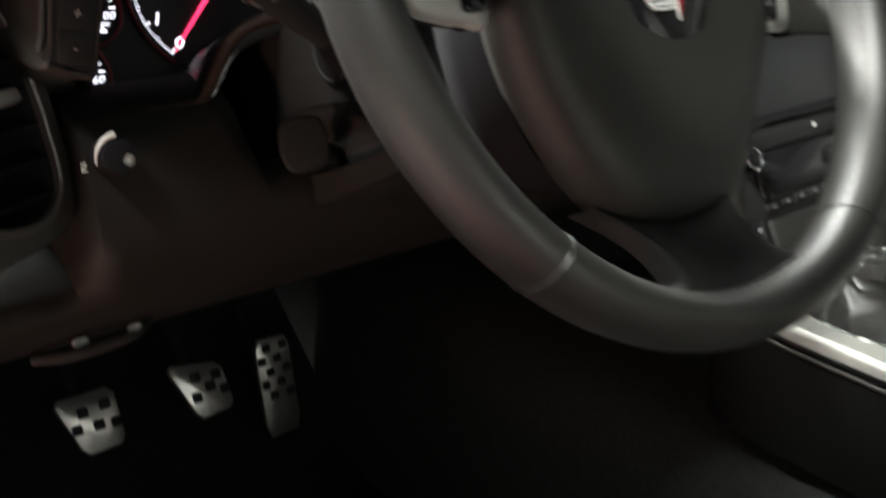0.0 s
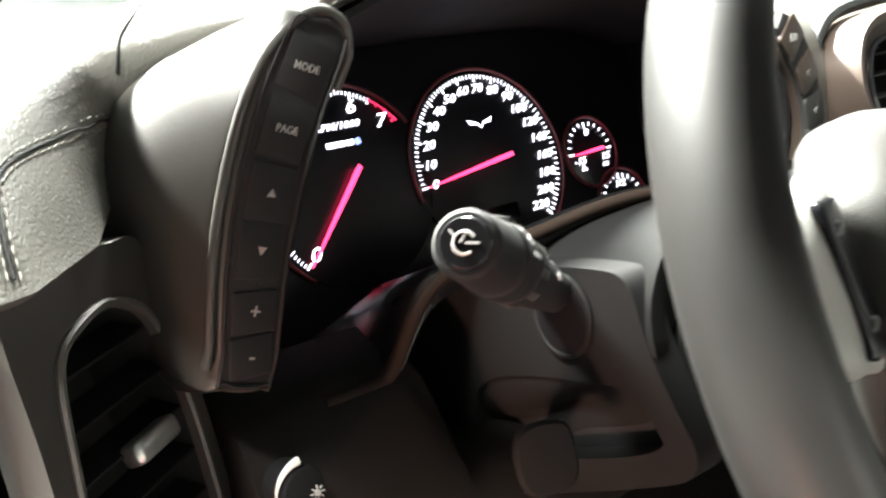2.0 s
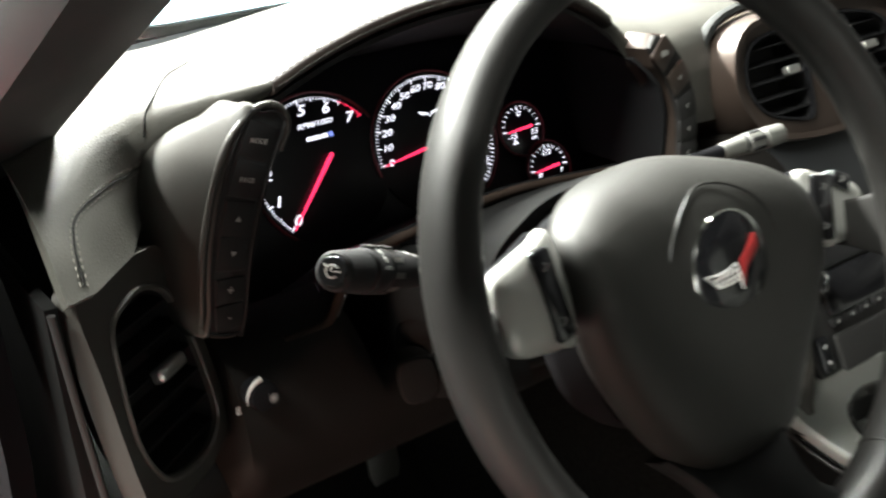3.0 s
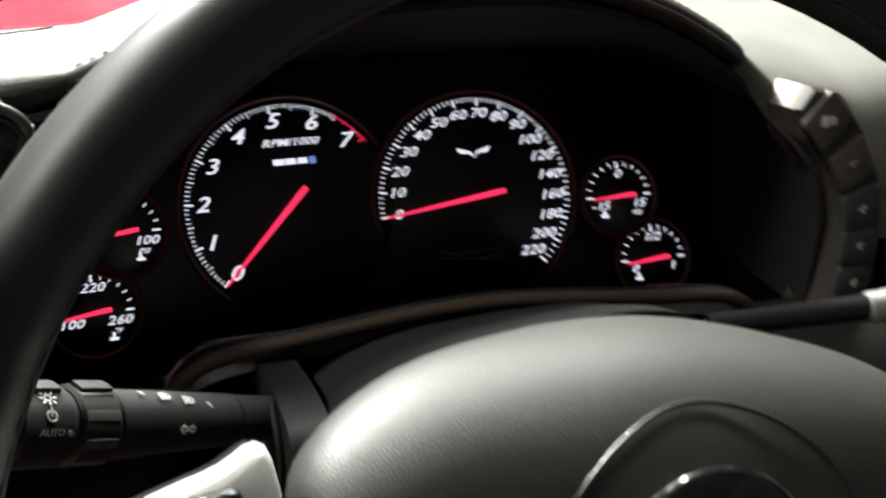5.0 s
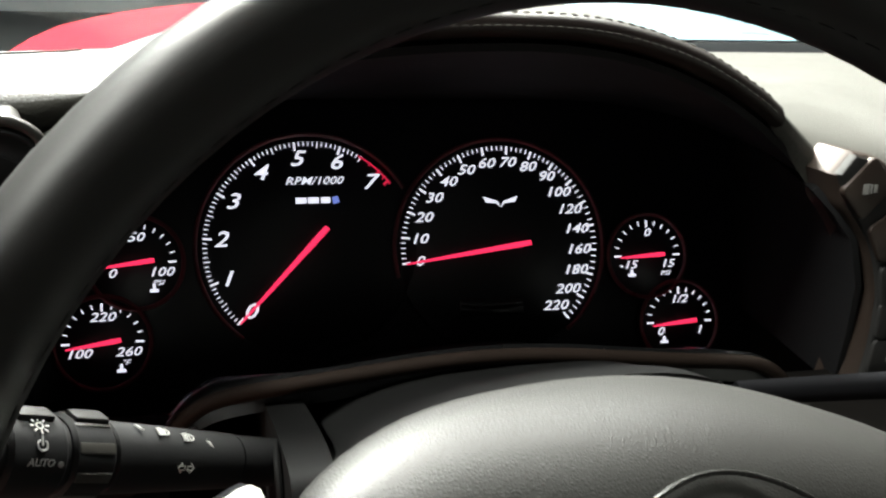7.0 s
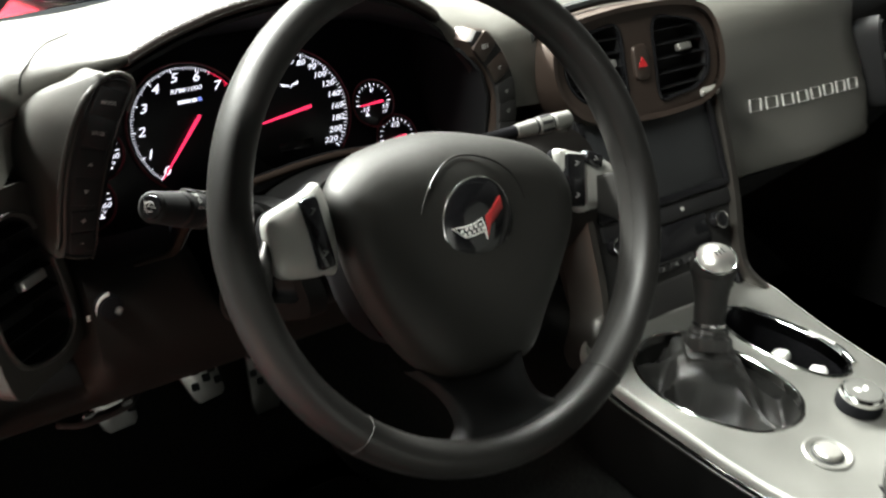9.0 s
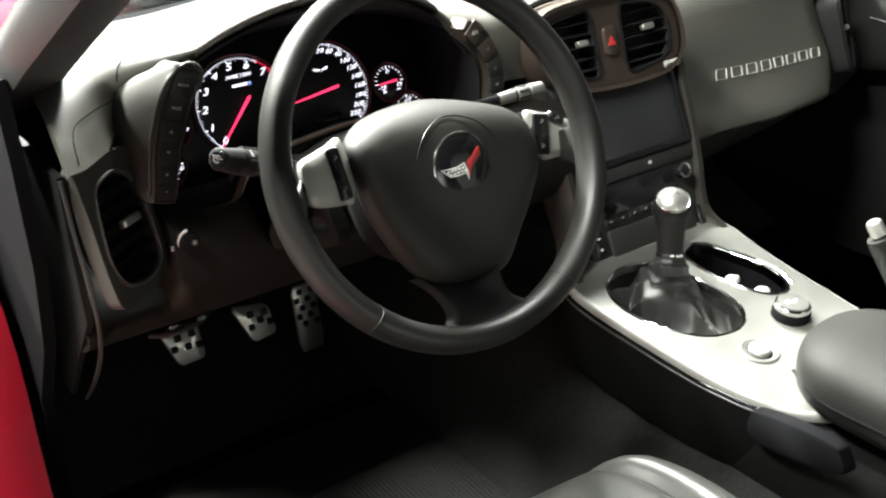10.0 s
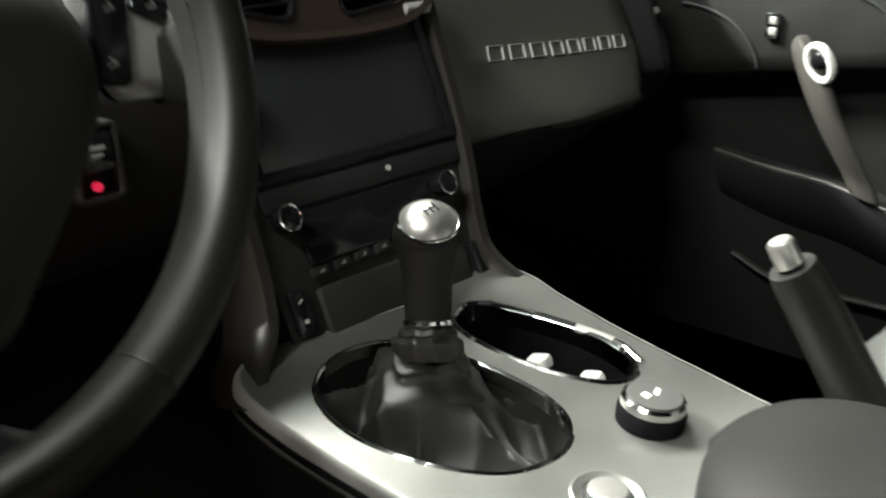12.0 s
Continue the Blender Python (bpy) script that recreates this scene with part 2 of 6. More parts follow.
def frame_ring(outline, width, depth, bevel=0.0008):
    """A bezel: a closed band round an opening."""
    a, b = outline, inset_ring(outline, width)
    rings = [(a, -depth), (a, -bevel), (inset_ring(outline, bevel), 0), (inset_ring(outline, width - bevel), 0), (b, -bevel), (b, -depth)]
    bm = skin([[(p[0], p[1], z) for p in ring] for ring, z in rings + rings[:1]], caps=(False, False))
    bmesh.ops.remove_doubles(bm, verts=bm.verts, dist=1e-6)
    return bm


def holed(outline, holes, depth):
    """A plate with openings right through it: front at z = 0."""
    bm = bmesh.new()
    edges = []
    for ring in [outline] + list(holes):
        vs = [bm.verts.new((p[0], p[1], 0)) for p in ring]
        edges += [bm.edges.new((vs[i], vs[(i + 1) % len(vs)])) for i in range(len(vs))]
    bmesh.ops.triangle_fill(bm, use_beauty=True, use_dissolve=False, edges=edges)
    got = bmesh.ops.extrude_face_region(bm, geom=bm.faces[:])
    for v in got["geom"]:
        if isinstance(v, bmesh.types.BMVert):
            v.co.z -= depth
    return bm


def box(w, d, h, r=0.002, seg=2):
    bm = bmesh.new()
    bmesh.ops.create_cube(bm, size=1)
    bmesh.ops.scale(bm, vec=(w, d, h), verts=bm.verts)
    if r:
        bmesh.ops.bevel(bm, geom=bm.edges[:], offset=r, segments=seg, affect="EDGES", profile=0.6)
    return bm


def lathe(profile, n=32):
    """A turned body: (radius, height) from bottom to top about z."""
    return skin([[(r * math.cos(2 * math.pi * i / n), r * math.sin(2 * math.pi * i / n), z) for i in range(n)] for r, z in profile])


def tube(path, radius, n=12, flat=1.0, closed=False):
    """A round bar along a path; radius may be a list."""
    pts = [Vector(p) for p in path]
    k = len(pts)
    rings, up = [], V(0.13, 0.21, 0.97)
    for i, p in enumerate(pts):
        t = (pts[(i + 1) % k] - pts[i - 1]) if closed else (pts[min(i + 1, k - 1)] - pts[max(i - 1, 0)])
        t.normalize()
        a = t.cross(up).normalized()
        up = a.cross(t).normalized()
        r = radius[i] if isinstance(radius, (list, tuple)) else radius
        rings.append([p + a * r * math.cos(2 * math.pi * j / n) + up * r * flat * math.sin(2 * math.pi * j / n) for j in range(n)])
    if closed:
        return skin(rings + rings[:1], caps=(False, False))
    return skin(rings)


def merge(*bms):
    out = bmesh.new()
    for b in bms:
        me = bpy.data.meshes.new("tmp")
        b.to_mesh(me)
        b.free()
        out.from_mesh(me)
        bpy.data.meshes.remove(me)
    return out


def moved(bm, m):
    bm.transform(m)
    return bm


def stitches(path, step=0.006, r=0.0006, length=0.0036):
    """A row of single thread stitches along a path."""
    pts = [Vector(p) for p in path]
    out, run, bms = [], 0.0, []
    for a, b in zip(pts, pts[1:]):
        d = (b - a).length
        while run < d:
            out.append((a + (b - a) * (run / d), (b - a).normalized()))
            run += step
        run -= d
    for p, t in out:
        bms.append(tube([p - t * length / 2, p - t * length / 4 + V(0, 0, r / 2), p + t * length / 4 + V(0, 0, r / 2), p + t * length / 2], [r * 0.5, r, r, r * 0.5], n=5))
    return merge(*bms)


def lettering(text, size, slant=0.0, bold=0.012, wide=1.0):
    """Flat letters in the built-in font, centred, with a little depth."""
    cu = bpy.data.curves.new("letters", "FONT")
    cu.body, cu.size, cu.align_x, cu.align_y, cu.shear, cu.extrude, cu.offset, cu.resolution_u = text, size, "CENTER", "CENTER", slant, size * 0.02, size * bold, 2
    ob = bpy.data.objects.new("letters", cu)
    scene.collection.objects.link(ob)
    bpy.context.view_layer.update()
    me = bpy.data.meshes.new_from_object(ob.evaluated_get(bpy.context.evaluated_depsgraph_get()))
    bpy.data.objects.remove(ob)
    bm = bmesh.new()
    bm.from_mesh(me)
    bpy.data.meshes.remove(me)
    bmesh.ops.scale(bm, vec=(wide, 1, 1), verts=bm.verts)
    return bm


def at(x, y, z=0.0, turn=0.0):
    return pose(x, y, z, 0, 0, turn)

# ---- frames of reference ----
GAUGE = axes((0, 0, 0.56), (1, 0, 0), (0, math.sin(radians(20)), math.cos(radians(20))))
WHEEL = axes((0.002, -0.306, 0.584), (0.9936, 0.1132, 0), (-0.0303, 0.2655, 0.9636))
GRIP = axes((-0.0233, -0.3339, 0.5775), (0.9996, 0.0275, 0), (-0.0114, 0.4150, 0.9098))
HUB = WHEEL @ pose(0, 0, 0, 0, 0, -8.5)
STACK = axes((0.37, -0.15, 0.45), (1, 0, 0), (0, math.sin(radians(25)), math.cos(radians(25))))
CVENT = axes((0.36, -0.112, 0.562), (1, 0, 0), (0, math.sin(radians(16)), math.cos(radians(16))))
LVENT = axes((-0.255, -0.170, 0.527), (0.80, 0.60, 0.0), (0.06, 0.19, 0.98))
POD = axes((-0.1945, -0.166, 0.5945), (0.94, 0.10, -0.34), (0.36, 0.0, 0.93))
PLATE = axes((0.30, -0.40, 0.312), (1, 0, 0), (0, math.cos(radians(8)), math.sin(radians(8))))


def on_plate(x, y):
    """Place on the console plate's own plane, from plan coordinates."""
    return V(x - 0.30, (y + 0.40) / math.cos(radians(8)))


# ---- hall round the car ----
def hall():
    # Added and out of view: dark sides cut bounce, north wall feeds reflections
    solo("ground", moved(box(14, 14, 0.1, 0), at(0.4, 0, -0.25)), CONCRETE, "unseen floor of the hall, dark to cut bounced light", "floor", kind="structure")
    for name, w, d, x, y in (("wall_north", 14, 0.1, 0.4, 7.0), ("wall_south", 14, 0.1, 0.4, -7.0), ("wall_west", 0.1, 14, -6.6, 0), ("wall_east", 0.1, 14, 7.4, 0)):
        solo(name, moved(box(w, d, 3.7, 0), at(x, y, 1.65)), WHITEWALL if name == "wall_north" else WALL, "unseen white wall added for the bonnet to reflect" if name == "wall_north" else "unseen dark wall of the hall, added to cut bounced light", "wall", kind="structure")
    solo("ceiling", moved(box(14, 14, 0.1, 0), at(0.4, 0, 3.55)), WALL, "unseen dark ceiling added to cut bounced light", "ceiling", kind="structure")
    # Fittings out of view, added where the area lamps hang
    for x, y in ((-0.70, 2.6), (1.1, 1.7), (-2.15, -0.4)):
        lamp = thing("ceiling_lamp", "long lit panel lamp under the hall ceiling", "lamp", "hall lamps", at=(x, y, 3.4))
        part("housing", moved(box(1.7, 0.42, 0.06, 0.01), at(x, y, 3.47)), SILVER, lamp)
        part("diffuser", moved(box(1.6, 0.34, 0.02, 0.004), at(x, y, 3.43)), LAMP, lamp, "glowing white diffuser")


hall()


# ---- car body: floor, pillar, windscreen, red panels ----
def shell():
    floor = skin([[V(x, y, z) for x in (-0.34, -0.1, 0.16)] for y, z in ((-1.5, 0.05), (-0.3, 0.05), (0.14, 0.05), (0.24, 0.075), (0.36, 0.2), (0.42, 0.36))], closed=False)
    bmesh.ops.solidify(floor, geom=floor.faces[:], thickness=0.01)
    solo("floor", floor, CARPET, "black carpeted footwell floor and toe board", "floor", kind="structure")
    floor2 = skin([[V(x, y, z) for x in (0.55, 0.8, 1.08)] for y, z in ((-1.5, 0.05), (-0.3, 0.05), (0.14, 0.05), (0.3, 0.12), (0.42, 0.36))], closed=False)
    bmesh.ops.solidify(floor2, geom=floor2.faces[:], thickness=0.01)
    solo("floor_passenger", floor2, CARPET, "black carpet of the passenger footwell", "floor", kind="structure")
    solo("bulkhead", moved(box(1.5, 0.03, 0.49, 0.004), at(0.37, 0.45, 0.30)), DARK, "black front bulkhead behind the dashboard", "wall", kind="structure")
    solo("rear_wall", moved(box(1.5, 0.03, 0.7, 0.004), at(0.37, -1.62, 0.38)), CARPET, "black carpeted rear bulkhead", "wall", kind="structure")
    # windscreen pillar: a raked beam beside the driver's head
    edge = [(-0.268, -0.050, 0.618), (-0.264, -0.10, 0.6415), (-0.257, -0.20, 0.692), (-0.247, -0.30, 0.7427), (-0.237, -0.40, 0.7933), (-0.222, -0.55, 0.869), (-0.207, -0.70, 0.945), (-0.195, -0.85, 1.005)]
    rings = []
    for x, y, z in edge:
        rings.append([(x, y, z), (x + 0.003, y + 0.012, z + 0.022), (x - 0.018, y + 0.018, z + 0.042), (x - 0.046, y + 0.012, z + 0.038), (x - 0.060, y, z + 0.014), (x - 0.055, y - 0.008, z - 0.010), (x - 0.026, y - 0.008, z - 0.005)])
    solo("windscreen_pillar", skin(rings), PLASTIC, "raked windscreen pillar with black plastic trim", "pillar", kind="structure", angle=60)
    # jamb between the dashboard's end and the outer panels
    rows = [[(-0.33, y0 + (0.42 - y0) * s, z) for s in (0, 0.12, 0.3, 0.6, 1)] for z, y0 in ((0.05, 0.03), (0.2, 0.02), (0.3, -0.01), (0.40, -0.10), (0.5, -0.150), (0.6, -0.165), (0.67, -0.165))]
    solo("door_jamb", sheet(rows, 0.012), MATT, "black door jamb beside the dashboard", "door frame", kind="structure")
    # sill with its red outer panel
    solo("door_sill", skin([[(x, y, z) for x, z in ((-0.33, 0.05), (-0.335, 0.15), (-0.35, 0.172), (-0.42, 0.175), (-0.435, 0.165), (-0.435, 0.05))] for y in (-1.5, -0.9, -0.4, -0.1)]), PLASTIC, "black door sill cover", "sill", kind="structure", angle=50)
    body = thing("car_body", "glossy red car body panels outside the cabin", "car", at=(0.37, 0.8, 0.4))
    part("rocker_panel", skin([[(x, y, z) for x, z in ((-0.437, 0.02), (-0.437, 0.168), (-0.45, 0.178), (-0.49, 0.16), (-0.50, 0.05), (-0.47, -0.06))] for y in (-1.5, -0.8, -0.2, 0.05)]), REDPAINT, body, angle=50)
    hinge = curve([(-0.344, -0.015, 0.05), (-0.343, -0.005, 0.20), (-0.342, 0.0, 0.40), (-0.36, 0.05, 0.58)], 12)
    part("hinge_pillar", skin([[p, p + V(-0.03, -0.006, 0), p + V(-0.16, 0.02, 0), p + V(-0.19, 0.1, 0), p + V(0.0, 0.2, 0)] for p in hinge]), REDPAINT, body, "red door pillar", angle=60)
    hood = []
    for y, z in ((0.36, 0.572), (0.6, 0.560), (0.95, 0.542), (1.3, 0.520), (1.7, 0.485), (2.0, 0.40)):
        hood.append([(0.37 + s * 0.72, y - 0.06 * s * s, z - 0.05 * s ** 4 + 0.010 * max(0, 1 - abs(s) * 1.6)) for s in [i / 12 - 1 for i in range(25)]])
    part("bonnet", sheet(hood, 0.012), REDPAINT, body, "red bonnet")
    part("bonnet_window_frame", moved(frame_ring(rounded(0.80, 0.84, 0.06), 0.02, 0.012), at(0.37, 0.88, 0.5655) @ pose(0, 0, 0, -3.2)), GLOSS, body)
    part("bonnet_window", moved(slab(rounded(0.77, 0.81, 0.05), 0.010), at(0.37, 0.88, 0.563) @ pose(0, 0, 0, -3.2)), BLUECOVER, body, "clear bonnet window over a blue engine cover")
    cowl = sheet([[(x, 0.29 + 0.05 * (1 - ((x - 0.37) / 0.7) ** 2) + dy, 0.597 - 0.012 * min(1.0, max(0.0, (0.05 - x) / 0.3)) + dz) for x in [i * 0.15 - 0.36 for i in range(11)]] for dy, dz in ((-0.11, -0.024), (-0.05, -0.010), (0, 0), (0.03, 0.004), (0.07, -0.006), (0.13, -0.030))], 0.006)
    solo("windscreen_cowl", cowl, MATT, "black rubber strip along the windscreen's foot", "trim", kind="structure")
    glass = []
    for k in range(9):
        s = k / 8
        glass.append([(0.37 + u * (0.70 - 0.12 * s), 0.33 - 0.05 * u * u - 1.05 * s - 0.12 * s * u * u, 0.605 + 0.46 * s - 0.05 * s * s) for u in [i / 8 - 1 for i in range(17)]])
    ob = solo("windscreen", sheet(glass, 0.005), GLASS, "clear raked windscreen", "windscreen", kind="structure")
    ob.visible_shadow = False
    # Roof and both black panels lie out of view, added to block light
    roof = []
    for y, z, hw in ((-0.70, 1.012, 0.585), (-0.78, 1.030, 0.57), (-1.0, 1.045, 0.56), (-1.3, 1.030, 0.56), (-1.62, 0.96, 0.58)):
        roof.append([(0.37 + u * hw, y, z - 0.05 * abs(u) ** 3) for u in [i / 8 - 1 for i in range(17)]])
    solo("roof", sheet(roof, 0.03), DARK, "unseen black roof added to block light above the cabin", "roof", kind="structure", angle=60)
    solo("rear_light_block", moved(box(1.25, 0.03, 0.36, 0.004), at(0.37, -1.64, 0.84)), DARK, "unseen black panel behind the seats, added to block light", "wall", kind="structure")
    solo("side_light_block", moved(box(0.03, 1.0, 0.42, 0.004), at(1.09, -1.15, 0.80)), DARK, "unseen black panel behind the passenger door, added to block light", "wall", kind="structure")


shell()


# ---- dashboard ----
DASH = thing("dashboard", "dark stitched leather dashboard with black plastic lower panels", "dashboard", at=(0.35, 0.1, 0.5))


def arch(x):
    """Height of the hood's lip over the instruments."""
    s = (x + 0.006) / 0.142
    return 0.6725 - (0.0477 * s ** 2.5 if s > 0 else 0.0255 * (-s) ** 2.2)


def lip(x):
    return -0.120 - 0.014 * max(0.0, -x / 0.148) + 0.014 * max(0.0, x / 0.135)


def dash_pad():
    stations = [
        (-0.293, ((0.16, 0.588), (0.05, 0.614), (-0.06, 0.638), (-0.110, 0.644), (-0.150, 0.630), (-0.177, 0.610), (-0.192, 0.5905))),
        (-0.278, ((0.20, 0.590), (0.07, 0.618), (-0.06, 0.644), (-0.105, 0.649), (-0.142, 0.634), (-0.168, 0.612), (-0.186, 0.5905))),
        (-0.25, ((0.24, 0.592), (0.09, 0.622), (-0.04, 0.648), (-0.085, 0.652), (-0.116, 0.638), (-0.139, 0.613), (-0.157, 0.5915))),
        (-0.222, ((0.26, 0.592), (0.10, 0.625), (-0.03, 0.650), (-0.085, 0.655), (-0.108, 0.645), (-0.112, 0.625), (-0.108, 0.600))),
        (-0.185, ((0.28, 0.592), (0.10, 0.627), (-0.03, 0.652), (-0.09, 0.658), (-0.116, 0.651), (-0.118, 0.640), (-0.108, 0.630))),
    ]
    for x in (-0.15, -0.11, -0.07, -0.035, 0.0, 0.035, 0.07, 0.10, 0.122):
        z, y = arch(x), lip(x)
        stations.append((x, ((0.30, 0.600), (0.13, z - 0.028), (-0.01, z + 0.004), (y + 0.034, z + 0.009), (y + 0.011, z + 0.008), (y + 0.0075, z + 0.004), (y + 0.013, z - 0.001))))
    stations += [
        (0.15, ((0.305, 0.600), (0.13, 0.614), (0.00, 0.628), (-0.06, 0.629), (-0.088, 0.623), (-0.098, 0.614), (-0.098, 0.600))),
        (0.20, ((0.31, 0.600), (0.14, 0.612), (0.01, 0.624), (-0.05, 0.624), (-0.085, 0.612), (-0.098, 0.590), (-0.102, 0.545))),
        (0.24, ((0.315, 0.600), (0.15, 0.612), (0.03, 0.622), (-0.035, 0.622), (-0.075, 0.612), (-0.09, 0.585), (-0.096, 0.54))),
        (0.30, ((0.32, 0.600), (0.16, 0.611), (0.05, 0.617), (-0.015, 0.616), (-0.055, 0.608), (-0.07, 0.585), (-0.075, 0.54))),
        (0.43, ((0.32, 0.600), (0.16, 0.610), (0.05, 0.612), (-0.015, 0.606), (-0.055, 0.592), (-0.075, 0.56), (-0.085, 0.50))),
        (0.48, ((0.32, 0.600), (0.16, 0.607), (0.05, 0.600), (-0.02, 0.575), (-0.068, 0.530), (-0.093, 0.47), (-0.108, 0.412))),
        (0.54, ((0.32, 0.600), (0.16, 0.605), (0.06, 0.592), (-0.01, 0.562), (-0.045, 0.515), (-0.069, 0.46), (-0.107, 0.410))),
        (0.70, ((0.315, 0.600), (0.16, 0.603), (0.06, 0.588), (-0.004, 0.558), (-0.034, 0.512), (-0.060, 0.458), (-0.102, 0.402))),
        (0.84, ((0.29, 0.599), (0.15, 0.600), (0.06, 0.583), (0.0, 0.553), (-0.026, 0.507), (-0.049, 0.452), (-0.092, 0.399))),
        (0.872, ((0.27, 0.598), (0.14, 0.597), (0.055, 0.580), (-0.002, 0.550), (-0.026, 0.505), (-0.049, 0.455), (-0.076, 0.416))),
        (0.880, ((0.26, 0.595), (0.13, 0.592), (0.057, 0.574), (0.006, 0.546), (-0.018, 0.502), (-0.038, 0.458), (-0.056, 0.428))),
        (0.885, ((0.25, 0.590), (0.13, 0.585), (0.062, 0.567), (0.016, 0.540), (-0.006, 0.498), (-0.022, 0.462), (-0.034, 0.440))),
    ]
    rows = []
    for x, prof in stations:
        if x > 0.46:
            prof = prof + ((prof[-1][0] + 0.001, prof[-1][1] - 0.009), (prof[-1][0] + 0.010, prof[-1][1] - 0.018), (prof[-1][0] + 0.026, prof[-1][1] - 0.023), (prof[-1][0] + 0.050, prof[-1][1] - 0.023))
        away = 0.024 * max(0.0, min(1.0, (x - 0.56) / 0.31)) ** 1.4
        rows.append(curve([(x, y + away * (1.35 if z < 0.42 else 1.0 if z < 0.53 else 0.5), z - (0.012 * away / 0.024 if z < 0.42 else 0)) for y, z in prof], 36))
    part("top_pad", sheet(rows, 0.006), PAD, DASH, "stitched dark leather top pad", angle=70)
    # stitched hem along the hood, and the seam of the side pad
    hem = curve([(x, lip(x) + 0.010, arch(x) + 0.0085) for x in (-0.15, -0.12, -0.08, -0.04, 0.0, 0.04, 0.08, 0.11, 0.125)], 60)
    part("hood_stitching", stitches([p + V(0, -0.0026, 0.0001) for p in hem[1:-2]], 0.0050, 0.00036, 0.0034), THREAD, DASH, "pale thread stitching", kind="stuff")
    band = [[V(p.x, p.y, p.z - 0.0004), V(p.x, p.y - 0.0028, p.z + 0.0002), V(p.x, p.y - 0.0052, p.z - 0.0020), V(p.x, p.y - 0.0060, p.z - 0.0050), V(p.x, p.y - 0.0048, p.z - 0.0075), V(p.x, p.y + 0.004, p.z - 0.0105), V(p.x, p.y + 0.016, p.z - 0.012)] for p in hem]
    part("hood_band", sheet(band, 0.0015), BROWN, DASH, "brown leather band under the hood's hem", angle=70)
    part("band_stitching", stitches([V(p.x, p.y - 0.0062, p.z - 0.0045) for p in hem[1:-2]], 0.0042, 0.0003, 0.0030), DIMTHREAD, DASH, "fine thread stitching", kind="stuff")
    pad = bpy.data.objects["top_pad"]
    bpy.context.view_layer.update()

    def laid(points, n):
        """A curve brought down onto the pad's surface."""
        path = []
        for p in curve(points, n):
            _, spot, nrm, _ = pad.closest_point_on_mesh(p)
            path.append(spot + nrm * 0.0003)
        return path
    row = ((-0.2251, -0.1148, 0.6239), (-0.2384, -0.1246, 0.6234), (-0.2520, -0.1335, 0.6219), (-0.2669, -0.1485, 0.6209), (-0.2762, -0.1601, 0.6180), (-0.2805, -0.1687, 0.6124), (-0.2829, -0.1767, 0.6051), (-0.2843, -0.1850, 0.5950))
    for off in (0.0, 0.0042):
        path = laid([(x + off * k, y - 0.3 * off, z - off * (1 - k)) for (x, y, z), k in zip(row, (0.0, 0.05, 0.15, 0.4, 0.7, 0.9, 1.0, 1.0))], 60)
        part("side_stitching", stitches(path, 0.0040, 0.00034, 0.0025), THREAD, DASH, "pale thread stitching", kind="stuff")
    part("side_seam", tube(laid([(x + 0.0020 * k, y, z - 0.0020 * (1 - k)) for (x, y, z), k in zip(row, (0.0, 0.05, 0.15, 0.4, 0.7, 0.9, 1.0, 1.0))], 60), 0.0005, 6), SHROUD, DASH, "dark sewn seam")
    part("side_seam", tube(laid([(-0.2195, -0.1120, 0.636), (-0.2149, -0.1083, 0.6474), (-0.2049, -0.0996, 0.6546), (-0.1859, -0.073, 0.6574), (-0.160, -0.035, 0.656)], 40), 0.0005, 6), SHROUD, DASH, "dark sewn seam")
    # black panels at and under the passenger side
    end = [curve([(x, y, z) for y, z in ((0.24, 0.594 - k), (0.13, 0.589 - k), (0.058, 0.571 - k), (0.010, 0.543 - k), (0.008 + k, 0.500), (-0.006 + k, 0.450), (-0.030 + k, 0.390), (0.03, 0.330))], 20) for x, k in ((0.874, 0.0), (0.92, 0.002), (0.96, 0.006), (0.990, 0.016))]
    part("end_housing", sheet(end, 0.005), DARK, DASH, "black housing at the dashboard's end", angle=60)
    glove = [curve([(x, y + 0.060 * max(0.0, (x - 0.56) / 0.32) ** 1.6, z) for y, z in ((-0.102, 0.403 - 0.024 * max(0.0, (x - 0.56) / 0.32)), (-0.085, 0.372), (-0.03, 0.33), (0.05, 0.28), (0.12, 0.27), (0.3, 0.30))], 12) for x in (0.45, 0.6, 0.8, 0.885)]
    part("glovebox_panel", sheet(glove, 0.006), DARK, DASH, "black panel under the passenger side")
    # knee panel under the instruments
    knee = []
    for i in range(57):
        x = -0.300 + 0.01 * i
        lead = ((-0.04, 0.452), (-0.09, 0.450), (-0.12, 0.446), (-0.140, 0.438)) if x < -0.211 else ((-0.10, 0.466), (-0.145, 0.474), (-0.162, 0.470), (-0.166, 0.452)) if -0.125 < x < 0.115 else ((-0.105, 0.520), (-0.138, 0.516), (-0.158, 0.498), (-0.166, 0.460))
        knee.append(curve([(x, y, z) for y, z in lead + ((-0.155, 0.420), (-0.125, 0.398), (-0.06, 0.37), (0.06, 0.33), (0.3, 0.32))], 22))
    part("knee_panel", sheet(knee, 0.005), KNEE, DASH, "black plastic knee panel", angle=60)
    # low cowl of the instrument recess: an arch over the column
    front, back, mid = [], [], []
    for i in range(91):
        x = -0.172 + 0.345 * i / 90
        z = 0.513 + 0.036 * math.exp(-abs((x + 0.004) / 0.130) ** 16) + 0.010 * math.exp(-((x + 0.008) / 0.075) ** 2)
        front.append((x, -0.140, z))
        mid.append((x, -0.10, min(z, 0.549) - 0.016))
        back.append((x * 1.04, -0.026, 0.480))
